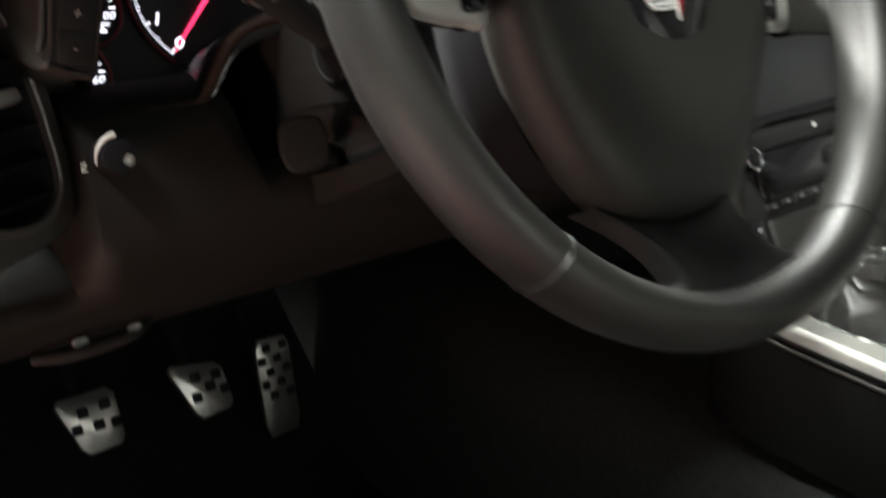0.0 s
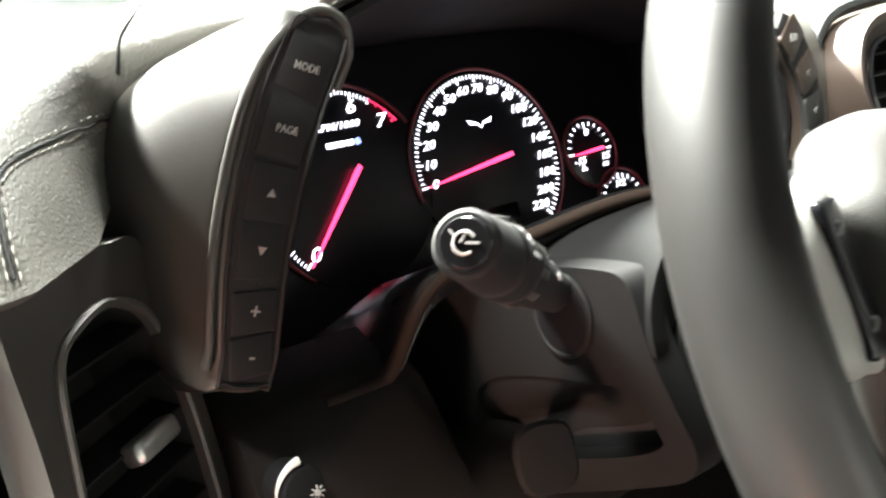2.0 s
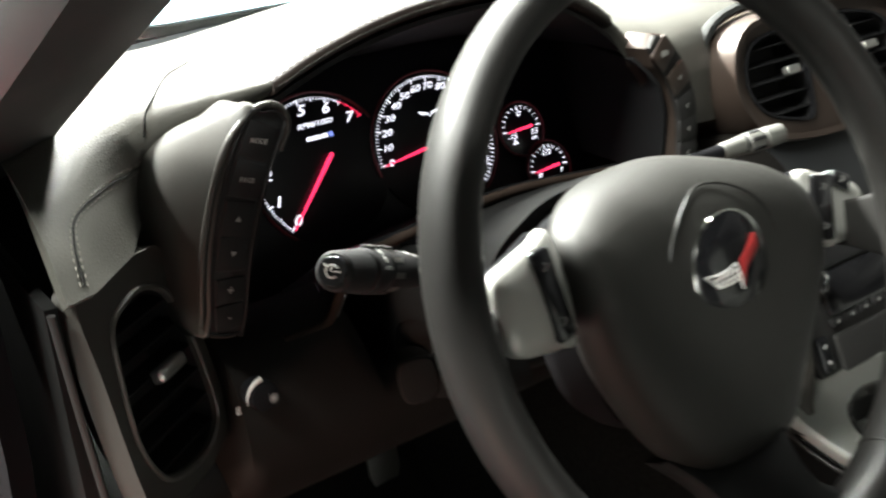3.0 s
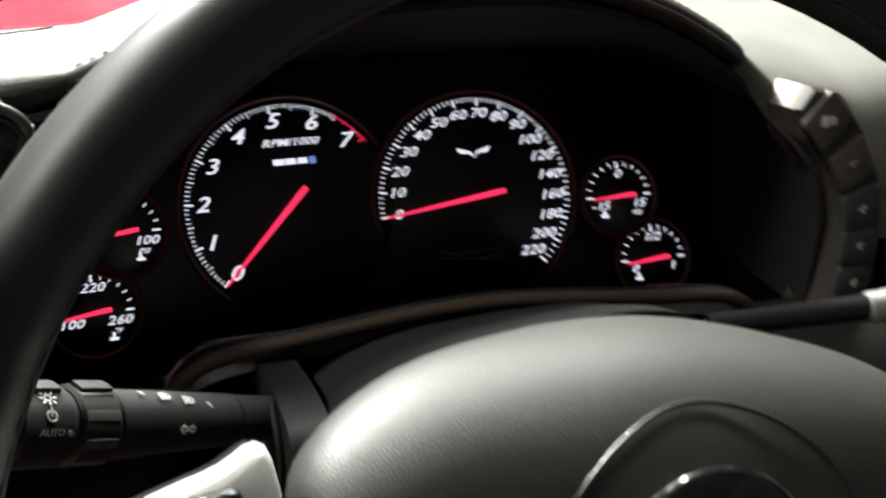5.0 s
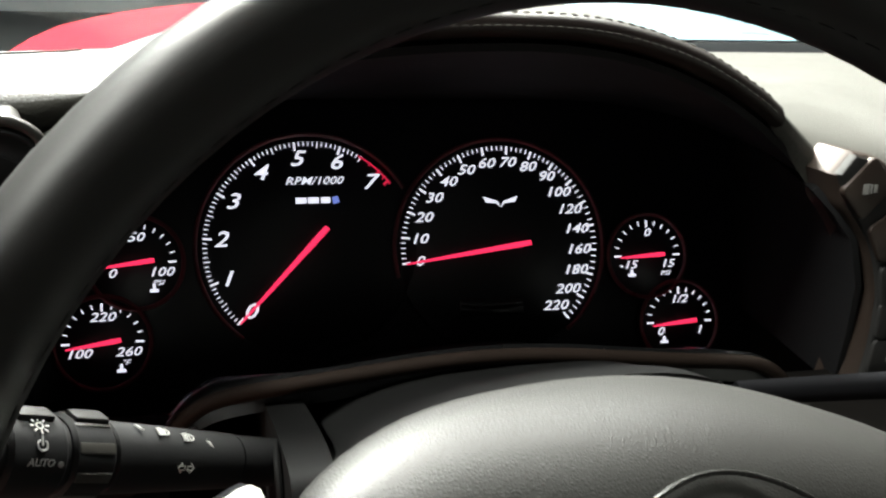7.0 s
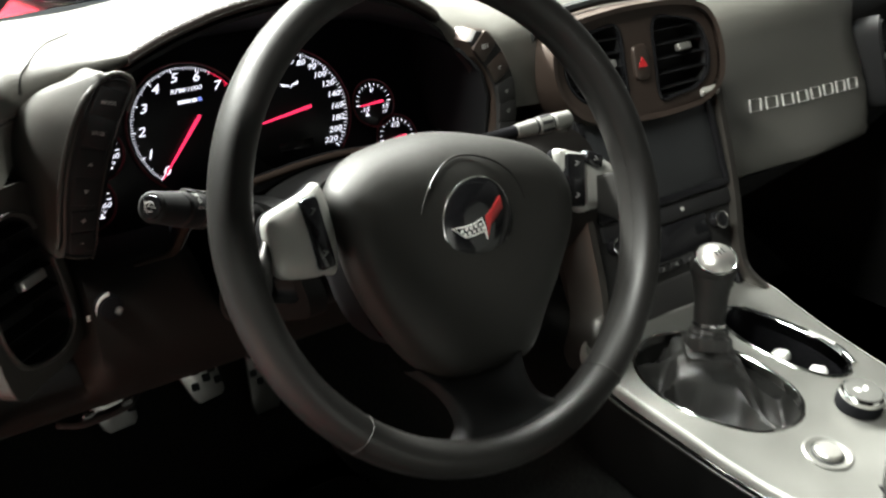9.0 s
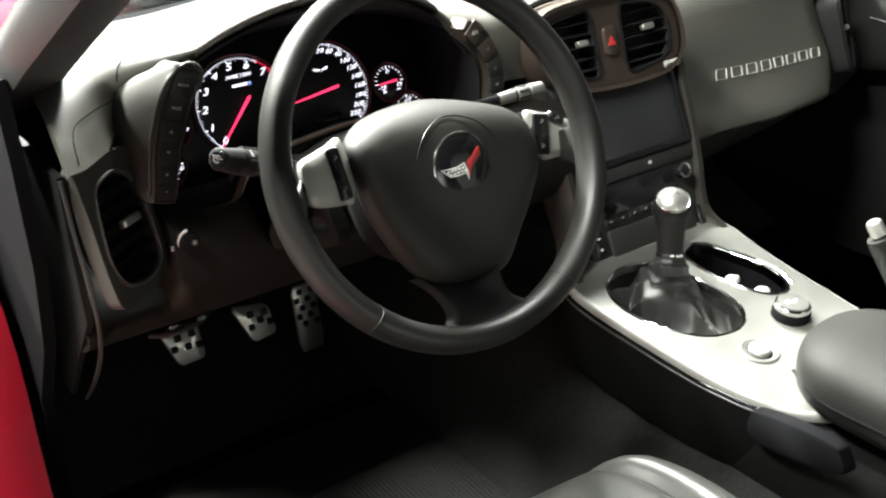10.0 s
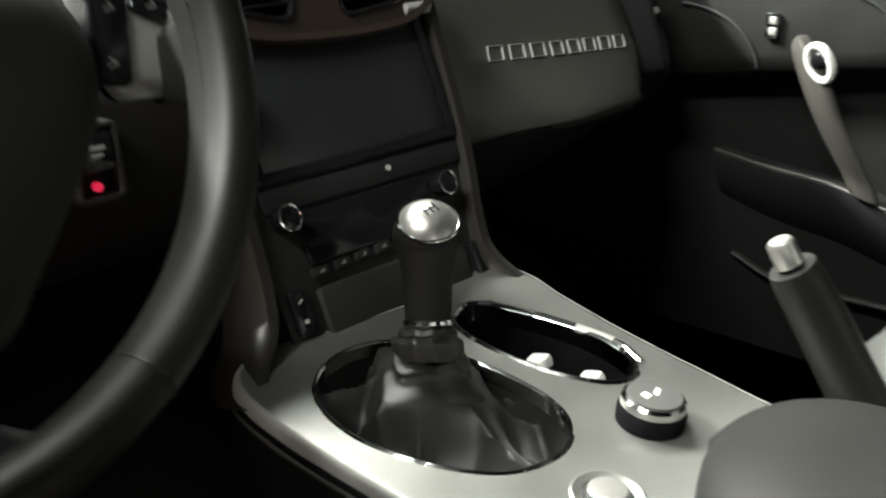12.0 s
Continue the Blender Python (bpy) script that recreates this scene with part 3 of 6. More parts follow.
    lowcowl = sheet([[V(x, y - 0.004, z - 0.012) for x, y, z in front], [V(x, y - 0.003, z - 0.003) for x, y, z in front], [V(*p) for p in front], [V(*p) for p in mid], [V(*p) for p in back]], 0.004)
    part("instrument_cowl", lowcowl, COWL, DASH, "black plastic cowl under the instruments", angle=70)
    lip_path = [V(x, y - 0.0045, z - 0.003) for x, y, z in front]
    part("cowl_lip", tube([p + V(0, 0.010 * max(0, (p.x - 0.134) / 0.03) ** 2, -0.012 * max(0, (p.x - 0.134) / 0.03) ** 2) for p in lip_path], 0.0031, 8), BROWNLIP, DASH, "dark satin lip of the cowl", angle=80)
    # walls of the instrument recess
    top = []
    for i in range(31):
        x = -0.19 + 0.355 * i / 30
        xl = max(-0.172, min(0.145, x))
        edge = V(xl, lip(max(-0.148, min(0.122, xl))) + 0.011, arch(max(-0.16, min(0.15, xl))) - 0.0035)
        deep = GAUGE @ V(x, 0.068 - 0.02 * ((x + 0.01) / 0.175) ** 4, 0.001)
        top.append([edge, edge.lerp(deep, 0.35) + V(0, 0, 0.002), edge.lerp(deep, 0.7) + V(0, 0, 0.002), deep])
    part("recess_roof", sheet(top, 0.003), BLACKHOLE, DASH, "matt black roof of the instrument recess")
    for x1, edge in ((-0.197, ((-0.188, -0.112, 0.520), (-0.188, -0.114, 0.55), (-0.186, -0.116, 0.58), (-0.184, -0.116, 0.605), (-0.182, -0.114, 0.626))),
                     (0.172, ((0.168, -0.112, 0.515), (0.170, -0.112, 0.54), (0.169, -0.114, 0.565), (0.162, -0.114, 0.588), (0.152, -0.112, 0.600), (0.144, -0.106, 0.609)))):
        rows = [[V(x0, y, z).lerp(GAUGE @ V(x1, (z - 0.56) / 0.94, 0.0), s) for s in (0, 0.4, 0.8, 1)] for x0, y, z in edge]
        part("recess_side", sheet(rows, 0.003), BLACKHOLE, DASH, angle=70)
    # end cap on the door side, with its lit edge trim
    cap = [[V(-0.302, y, z) for y, z in ((yy, zz) for yy in (ya, ya * 0.4 + 0.06, 0.16))] for ya, zz in ((-0.183, 0.588), (-0.176, 0.52), (-0.174, 0.45), (-0.10, 0.38), (-0.02, 0.30))]
    part("end_cap", sheet(cap, 0.006), SHROUD, DASH)
    rim = curve([(-0.300, -0.186, 0.586), (-0.297, -0.182, 0.53), (-0.293, -0.177, 0.455), (-0.291, -0.145, 0.40), (-0.290, -0.09, 0.345), (-0.290, -0.03, 0.295)], 28)
    part("end_trim", tube(rim, 0.0022, 10, 0.7), PLASTIC, DASH, "grey satin edge trim")


dash_pad()


# ---- instruments ----
def dial(cluster, name, cx, cy, r, span, ring_from, ring_to, label):
    """A dial face with its ring. Angles in degrees, counter-clockwise from the right."""
    m = GAUGE @ at(cx, cy, 0)
    body = part(name, slab(circle(r + 0.0022, 64), 0.004, 0.0006, 0.0018), FACE, cluster, label, m)
    pts = []
    for i in range(61):
        a = radians(ring_from + (ring_to - ring_from) * i / 60)
        pts.append(V((r + 0.003) * math.cos(a), (r + 0.003) * math.sin(a), 0.0022))
    part("dial_ring", tube(pts, 0.0011, 8), RINGRED, body, "dark red ring", m)
    return body, m


def ticks(body, m, marks, r, material=None):
    """Tick marks: angle in degrees, length, width."""
    bms = []
    for a, length, width in marks:
        b = box(length, width, 0.0004, 0)
        bms.append(moved(b, pose(0, 0, 0.0021, 0, 0, a) @ at(r - length / 2, 0)))
    part("tick_scale", merge(*bms), material or LIT, body, "white backlit ticks", m, kind="stuff")


def number(body, m, text, x, y, size, material=None):
    part("number", lettering(text, size * 0.95, 0.30, 0.004, 1.28), material or LIT, body, "", m @ at(x, y, 0.0021))


def needle(body, m, angle, tip, tail, w):
    """A lit pointer, broad at its tail."""
    out = [(-tail, -w), (-tail * 0.6, -w * 1.15), (tip * 0.5, -w * 0.75), (tip, -w * 0.3), (tip, w * 0.3), (tip * 0.5, w * 0.75), (-tail * 0.6, w * 1.15), (-tail, w)]
    part("needle", slab([V(*p) for p in out], 0.0012, 0.0004, 0.0062), NEEDLE, body, "glowing red pointer", m @ pose(0, 0, 0, 0, 0, angle))


def bars(specs, depth=0.0006):
    """Plain flat strokes: (x, y, length, width, turn)."""
    return merge(*[moved(box(l, w, depth, 0), at(x, y, 0, t)) for x, y, l, w, t in specs])


def instruments():
    cl = thing("instrument_cluster", "black instrument cluster with white backlit dials and red pointers", "gauge cluster", at=(0, 0.0, 0.56))
    part("cluster_face", slab(rounded(0.372, 0.155, 0.02, cx=-0.010, cy=-0.010), 0.006, 0.001, 0.0), FACE, cl, "black cluster face", GAUGE)
    # engine speed
    body, m = dial(cl, "tachometer", -0.0625, -0.0075, 0.0520, 180, 30, 232, "black engine speed dial, zero to seven")
    marks = []
    for i in range(71):
        a = 225.5 - 180 * i / 70
        if i > 65:
            continue
        marks.append((a, 0.0042 if i % 10 == 0 else (0.0032 if i % 5 == 0 else 0.0021), 0.0009 if i % 10 == 0 else 0.00045))
    ticks(body, m, marks, 0.0515)
    ticks(body, m, [(45.5, 0.004, 0.0009), (52, 0.002, 0.0006), (58, 0.002, 0.0006), (38, 0.0035, 0.0012), (41, 0.0024, 0.0006)], 0.0515, LITRED)
    red = [V(0.0508 * math.cos(radians(a)), 0.0508 * math.sin(radians(a)), 0.0022) for a in range(36, 61, 2)]
    part("red_zone", tube(red, 0.0004, 6), LITRED, body, "red warning arc", m)
    for k in range(8):
        a = radians(225.5 - 180 * k / 7)
        number(body, m, str(k), 0.0432 * math.cos(a), 0.0432 * math.sin(a), 0.0112)
    number(body, m, "RPM/1000", 0.0030, 0.0320, 0.0056)
    part("badge", bars([(-0.0075, 0.0225, 0.0052, 0.0028, 0), (-0.0015, 0.0225, 0.0052, 0.0028, 0), (0.0045, 0.0225, 0.0045, 0.0028, 0)]), LIT, body, "plain white badge mark", m @ at(0.004, 0, 0.0021))
    part("badge_end", bars([(0.0095, 0.0225, 0.0030, 0.0034, 15)]), LITBLUE, body, "plain blue badge mark", m @ at(0.004, 0, 0.0021))
    needle(body, m, 226, 0.0505, 0.0125, 0.0013)
    # road speed
    body, m = dial(cl, "speedometer", 0.035, -0.0115, 0.0525, 235, -52, 194, "black road speed dial, zero to two hundred and twenty")
    ang = lambda v: 187.3 - 1.468 * v if v <= 100 else 40.5 - 0.729 * (v - 100)
    marks = []
    for v in range(0, 101, 2):
        marks.append((ang(v), 0.0042 if v % 10 == 0 else 0.0022, 0.0009 if v % 10 == 0 else 0.00045))
    for v in range(105, 221, 5):
        marks.append((ang(v), 0.0042 if v % 20 == 0 else 0.0026, 0.0009 if v % 20 == 0 else 0.0005))
    ticks(body, m, marks, 0.052)
    for v in list(range(0, 101, 10)) + list(range(120, 221, 20)):
        a = radians(ang(v))
        rr = 0.0437 if v < 100 else 0.0425
        number(body, m, str(v), rr * math.cos(a) - (0.0008 if v > 90 else -0.0005), rr * math.sin(a), 0.0074)
    wing = [V(0.0, -0.0034), V(0.0016, -0.0002), V(0.0092, 0.0022), V(0.0076, -0.0008), V(0.0022, -0.0012)]
    mark = merge(slab(wing, 0.0004, 0.0001, 0.0), slab([V(-p.x, p.y) for p in wing][::-1], 0.0004, 0.0001, 0.0))
    part("badge", mark, LIT, body, "plain white winged mark", m @ at(0.0007, 0.0240, 0.0024))
    needle(body, m, 187.6, 0.0505, 0.0155, 0.0012)
    part("trip_display", slab(rounded(0.034, 0.009, 0.001), 0.001, 0.0002, 0.0016), GLOSS, body, "dark digital display", m @ at(-0.006, -0.030, 0.0012))
    # four small gauges
    for name, cx, cy, lo, midt, hi, extra, nd, lab in (
            ("oil_gauge", -0.1448, -0.0125, "0", "50", "100", "PSI", 187, "small oil pressure gauge"),
            ("temperature_gauge", -0.1610, -0.0495, "100", "220", "260", "°F", 188, "small coolant temperature gauge"),
            ("boost_gauge", 0.1156, -0.0185, "-15", "0", "15", "PSI", 183, "small boost gauge"),
            ("fuel_gauge", 0.1327, -0.0545, "0", "1/2", "1", "", 185, "small fuel gauge")):
        body, m = dial(cl, name, cx, cy, 0.0190, 200, 0 if cx > 0 else 180, 360 if cx > 0 else 540, lab)
        ticks(body, m, [(180 * k / 12 + 0, 0.0038 if k % 6 == 0 else 0.0024, 0.0009 if k % 6 == 0 else 0.0005) for k in range(13)], 0.0186)
        number(body, m, midt, 0.0, 0.0120, 0.0064)
        number(body, m, lo, -0.0112, -0.0048, 0.0064)
        number(body, m, hi, 0.0112, -0.0048, 0.0064)
        if extra:
            number(body, m, extra, 0.0098, -0.0098, 0.0036)
        part("symbol", bars([(0.008 if cx < 0 else -0.009, -0.0135 if cx < 0 else -0.0102, 0.0040, 0.0014, 0), (0.008 if cx < 0 else -0.009, -0.0120 if cx < 0 else -0.0088, 0.0012, 0.0032, 0)]), LIT, body, "plain white symbol", m @ at(0, 0, 0.0021))
        needle(body, m, nd, 0.0165, 0.0085, 0.0010)


instruments()


# ---- button pod beside the instruments ----
def symbol_up(s):
    bm = skin([[V(-s, -s * 0.7, 0), V(s, -s * 0.7, 0), V(0, s * 0.8, 0)], [V(-s, -s * 0.7, 0.0004), V(s, -s * 0.7, 0.0004), V(0, s * 0.8, 0.0004)]])
    return bm


def button_pod():
    pod = thing("button_pod", "grey satin plastic pod with a column of display buttons", "switch panel", at=(-0.19, -0.15, 0.59))
    front = [(-0.0125, 0.048), (0.000, 0.060), (0.0125, 0.058), (0.0145, 0.045), (0.0145, -0.050), (0.0105, -0.060), (-0.009, -0.060), (-0.0130, -0.050)]
    def bow(y):
        """Sideways sweep of the button strip at a height."""
        return -0.0055 * max(0.0, 1 - ((y - 0.002) / 0.050) ** 2) + 0.0008

    fl = [V(p[0] * (0.80 + 0.17 * (p[1] + 0.06) / 0.12) + bow(p[1]), p[1]) for p in loop(front, 56)]
    back = [(-0.236, -0.112, 0.600), (-0.224, -0.100, 0.622), (-0.195, -0.095, 0.636), (-0.172, -0.095, 0.642), (-0.190, -0.095, 0.540), (-0.190, -0.100, 0.520), (-0.222, -0.110, 0.525), (-0.238, -0.115, 0.548)]
    back = [back[i] for i in (1, 2, 3, 4, 4, 5, 6, 0)]
    bl = loop(back, 56)
    rings = [[POD @ V(p.x, p.y, 0) for p in fl], [POD @ V(p.x * 1.14 - 0.0004, p.y * 1.025, -0.0018) for p in fl], [POD @ V(p.x * 1.20 - 0.001, p.y * 1.03, -0.006) for p in fl]]
    outer = rings[-1]
    for t in (0.3, 0.65, 1.0):
        rings.append([o.lerp(q, t) + V(-0.006 * math.sin(math.pi * t), 0, 0) for o, q in zip(outer, bl)])
    part("body", skin(rings[::-1], caps=(True, False)), PODBODY, pod, "", None, 60)
    part("bezel", frame_ring(fl, 0.0014, 0.006, 0.0006), DARK, pod, "raised black bezel", POD @ at(0, 0, 0.0010))
    ridge = curve([(0.0160, 0.0400), (0.0160, 0.0520), (0.0120, 0.0605), (0.0030, 0.0632), (-0.0055, 0.0595), (-0.0122, 0.0505), (-0.0158, 0.036), (-0.0158, 0.0), (-0.0150, -0.035), (-0.0145, -0.055)], 48)
    part("ridge", tube([V(p.x + bow(p.y), p.y, -0.001) for p in ridge], 0.0019, 8), PODBODY, pod, "raised grey ridge beside the buttons", POD, 80)
    part("panel", slab(inset_ring(fl, 0.0010), 0.004, 0.0004, 0.0), DARK, pod, "black button panel", POD)
    names = (("MODE", 0.044), ("PAGE", 0.0235), ("up", 0.003), ("down", -0.0155), ("+", -0.0355), ("-", -0.0500))
    for text, y in names:
        b = part("button", slab(rounded(0.0165 + 0.0025 * (y + 0.05) / 0.1, 0.0190 if text not in "+-" else 0.0142, 0.0008), 0.003, 0.0005, 0.0004), DARK, pod, "", POD @ at(0.0010 + bow(y), y, 0.0004, -12.6 * (y - 0.002) / 0.05))
        mm = POD @ at(0.0010 + bow(y), y, 0.0010)
        if text == "up":
            part("symbol", symbol_up(0.0017), MARKGREY, b, "", mm)
        elif text == "down":
            part("symbol", symbol_up(0.0017), MARKGREY, b, "", mm @ pose(0, 0, 0, 0, 0, 180))
        else:
            part("symbol", lettering(text, 0.0036 if len(text) > 1 else 0.0070), MARKGREY, b, "", mm)


button_pod()


def pad_gaps():
    """A dark tube in place of the shaded gap between leather pad and pod."""
    part("pod_gap_shade", tube(curve([(-0.239, -0.119, 0.556), (-0.239, -0.118, 0.602), (-0.228, -0.107, 0.627), (-0.198, -0.103, 0.6405), (-0.158, -0.104, 0.6465)], 24), 0.0030, 8), MATT, DASH, "dark tube standing in for the shaded gap round the pod")


pad_gaps()


def slatted_vent(name, label, m, outline, slats, tilt, tab, bezel_mat, slat_mat=None, group="air vents"):
    """An air vent: a bezel, dark throat, level slats that end at the outline, and a chrome tab."""
    v = thing(name, label, "air vent", group, at=m.translation)
    part("bezel", frame_ring(outline, 0.0032, 0.012, 0.0009), bezel_mat, v, "satin bezel", m @ at(0, 0, 0.0012))
    inner = inset_ring(outline, 0.003)
    part("throat", skin([[(p[0], p[1], 0.0) for p in inner], [(p[0], p[1], -0.03) for p in inset_ring(outline, 0.005)]], caps=(False, True)), DARK, v, "", m)
    ys = [p[1] for p in inner]
    lo, hi = min(ys), max(ys)
    for k in range(slats):
        y = lo + (hi - lo) * (k + 0.75) / (slats + 0.5)
        xs = []
        for a, b in zip(inner, list(inner[1:]) + [inner[0]]):
            if (a[1] - y) * (b[1] - y) < 0:
                t = (y - a[1]) / (b[1] - a[1])
                xs.append(a[0] + t * (b[0] - a[0]))
        if len(xs) < 2:
            continue
        w = max(xs) - min(xs) - 0.001
        part("slat", moved(box(w, 0.0014, 0.012, 0.0005, 1), pose((max(xs) + min(xs)) / 2, y, -0.008, tilt)), slat_mat or PLASTIC, v, "", m)
    tx, ty, tw = tab
    part("tab", moved(box(tw, 0.0075, 0.008, 0.0026, 3), pose(tx, ty, 0.0, -14)), BRUSHED, v, "chrome adjusting tab", m)
    return v


def left_vent():
    out = loop([(-0.020, 0.040), (-0.006, 0.048), (0.012, 0.049), (0.030, 0.038), (0.039, 0.012), (0.043, -0.020), (0.042, -0.044), (0.026, -0.057), (0.0, -0.056), (-0.018, -0.046), (-0.027, -0.020), (-0.025, 0.015)], 60)
    v = slatted_vent("air_vent", "tall oval air vent with black slats and a chrome tab", LVENT, out, 6, 18, (0.0125, 0.0015, 0.024), PODGREY, SLAT)
    shell_out = loop([(-0.036, 0.061), (-0.016, 0.066), (0.018, 0.064), (0.036, 0.056), (0.048, 0.0), (0.050, -0.048), (0.032, -0.064), (-0.004, -0.067), (-0.026, -0.066), (-0.033, -0.040), (-0.035, 0.02)], 48)
    plate = holed(shell_out, [inset_ring(out, -0.0002)], 0.014)
    skirt = {(round(p[0], 5), round(p[1], 5)) for p in shell_out}
    rims = [e for e in plate.edges if all(v.co.z > -0.001 and (round(v.co.x, 5), round(v.co.y, 5)) in skirt for v in e.verts) and e.calc_face_angle(0) > 1.2]
    bmesh.ops.bevel(plate, geom=rims, offset=0.0065, segments=5, affect="EDGES", profile=0.5)
    part("housing", plate, LIPTRIM, v, "dark grey plastic housing", LVENT @ at(0, 0, -0.0005), 60)


left_vent()


# ---- dimmer knob and small marks on the knee panel ----
def dimmer():
    m = axes((-0.2060, -0.168, 0.503), (1, 0.05, 0), (0, 0.1, 1))
    k = thing("dimmer_knob", "small black lamp dimmer knob with white print", "knob", at=m.translation)
    part("knob", lathe([(0.0085, -0.008), (0.0085, 0.004), (0.0078, 0.0055), (0.003, 0.006)], 28), MATT, k, "", m @ at(0.006, -0.006, 0))
    pts = [V(0.0115 * math.cos(radians(a)), 0.0115 * math.sin(radians(a)), 0.0008) for a in range(95, 186, 6)]
    part("arc_mark", tube(pts, [0.0002 + 0.00009 * i for i in range(len(pts))][::-1], 6), PRINT, k, "white arc", m @ at(0.007, -0.007, 0.003))
    part("lamp_mark", merge(lathe([(0.0012, 0), (0.0012, 0.0006)], 14), *[moved(box(0.0012, 0.0004, 0.0006, 0), pose(0, 0, 0.0003, 0, 0, a) @ at(0.0022, 0)) for a in range(0, 360, 45)]), MARKGREY, k, "white lamp mark", m @ at(0.010, -0.008, 0.0062))
    part("letter_mark", bars([(0, 0.0016, 0.0026, 0.0006, 0), (0, 0, 0.0026, 0.0006, 20), (0, -0.0016, 0.0026, 0.0006, 0)]), PRINT, k, "plain white mark", m @ at(-0.0105, -0.008, 0.004))


dimmer()


def release_handle():
    h = thing("release_handle", "black release handle with two bright rivets under the knee panel", "handle", at=(-0.207, -0.13, 0.398))
    part("grip", tube(curve([(-0.236, -0.122, 0.392), (-0.222, -0.134, 0.394), (-0.192, -0.134, 0.396), (-0.178, -0.122, 0.398)], 14), 0.006, 10, 0.6), DARK, h)
    for x in (-0.221, -0.193):
        part("rivet", moved(box(0.009, 0.003, 0.004, 0.001), pose(x + 0.002, -0.140, 0.4025, 10, 0, 8)), CHROME, h, "bright rivet")


release_handle()


# ---- steering wheel ----
def steering_wheel():
    w = thing("steering_wheel", "black leather steering wheel with silver spokes and a round emblem", "steering wheel", at=WHEEL.translation)
    R, r = 0.1515, 0.0117
    ring = []
    for i in range(96):
        a = 2 * math.pi * i / 96
        ring.append([((R + r * math.cos(t)) * math.cos(a), (R + r * math.cos(t)) * math.sin(a), -0.0035 + 0.0165 * math.sin(t)) for t in [2 * math.pi * j / 20 for j in range(20)]])
    part("rim", skin(ring + ring[:1], caps=(False, False)), RIM, w, "leather rim", GRIP, 70)
    for a in (-128, -52):
        pts = []
        for j in range(21):
            t = 2 * math.pi * j / 20
            rr = r * 0.99
            pts.append(V((R + rr * math.cos(t)) * math.cos(radians(a)), (R + rr * math.cos(t)) * math.sin(radians(a)), -0.0035 + 0.0165 * math.sin(t)))
        part("seam", tube(pts[:-1], 0.0007, 6, closed=True), LEATHER, w, "", GRIP @ pose(0, 0, 0, 0, 0, -8.5))
    inner = [V((R - r * 0.955) * math.cos(a), (R - r * 0.955) * math.sin(a), 0.0012) for a in [2 * math.pi * i / 200 for i in range(201)]]
    part("rim_stitching", stitches(inner, 0.0062, 0.00035, 0.0042), RIM, w, "black thread stitching", GRIP, kind="stuff")
    # airbag cover: its top rolls away from the driver
    out = loop([(-0.103, 0.004), (-0.078, 0.020), (-0.040, 0.029), (0.0, 0.032), (0.040, 0.027), (0.076, 0.016), (0.093, -0.004), (0.098, -0.034), (0.084, -0.066), (0.062, -0.096), (0.042, -0.122), (0.020, -0.129), (-0.008, -0.130), (-0.036, -0.126), (-0.058, -0.108), (-0.078, -0.080), (-0.096, -0.046), (-0.104, -0.018)], 96)
    cover = puff(out, ((0.95, -0.028), (0.985, -0.023), (1.0, -0.016), (0.985, -0.0075), (0.95, -0.002), (0.89, 0.002), (0.80, 0.005), (0.65, 0.0075), (0.45, 0.0085), (0.2, 0.0088)))
    for v in cover.verts:
        v.co.z -= 0.022 * max(0.0, (v.co.y + 0.008) / 0.040) ** 2 - 0.10 * max(0.0, -0.028 - v.co.y) - 0.012 * max(0.0, min(1.0, (-v.co.x - 0.062) / 0.036)) * max(0.0, 1 - abs(v.co.y + 0.026) / 0.060) - 0.005 * max(0.0, min(1.0, (v.co.x - 0.060) / 0.036)) * max(0.0, 1 - abs(v.co.y + 0.016) / 0.050)
    part("airbag_cover", cover, AIRBAG, w, "grained black airbag cover", HUB, 70)
    arc = [radians(15 + 150 * i / 28) for i in range(29)]
    part("cover_line", tube([V(-0.004 + 0.046 * math.cos(a), -0.028 + 0.044 * math.sin(a), 0.0080 - 0.0095 * max(0.0, math.sin(a)) ** 6) for a in arc], 0.0007, 6), LEATHER, w, "raised arc round the emblem", HUB)
    # emblem: a dark disc with two plain pennants
    em = part("emblem", lathe([(0.0292, -0.004), (0.0292, 0.0004), (0.0275, 0.0016), (0.012, 0.0030), (0.002, 0.0032)], 48), GLOSS, w, "dark round emblem", HUB @ at(-0.003, -0.0275, 0.0085))
    part("emblem_ring", tube([V(0.0296 * math.cos(2 * math.pi * i / 48), 0.0296 * math.sin(2 * math.pi * i / 48), 0.0004) for i in range(48)], 0.0006, 8, closed=True), CHROME, em, "bright rim", HUB @ at(-0.003, -0.0275, 0.0085))
    m = HUB @ pose(-0.004, -0.0275, 0.0122, 0, 0, 8.5)
    red = [V(0.0040, -0.0125), V(0.0050, -0.0050), V(0.0052, 0.0030), V(0.0120, 0.0062), V(0.0205, 0.0125), V(0.0215, 0.0045), V(0.0140, -0.0010), V(0.0085, -0.0042)]
    part("pennant", slab(red[::-1], 0.0012, 0.0003), FLAGRED, em, "plain red pennant", m)
    pale = [V(0.0040, -0.0125), V(0.0018, -0.0065), V(-0.0060, -0.0070), V(-0.0150, -0.0062), V(-0.0240, 0.0025), V(-0.0130, 0.0012), V(-0.0050, 0.0012), V(0.0020, 0.0026), V(0.0042, -0.0040)]
    part("pennant", frame_ring(pale, 0.0011, 0.0012, 0.0002), FLAGWHITE, em, "pale outlined pennant", m)
    for k in range(10):
        i, j = k // 2, k % 2
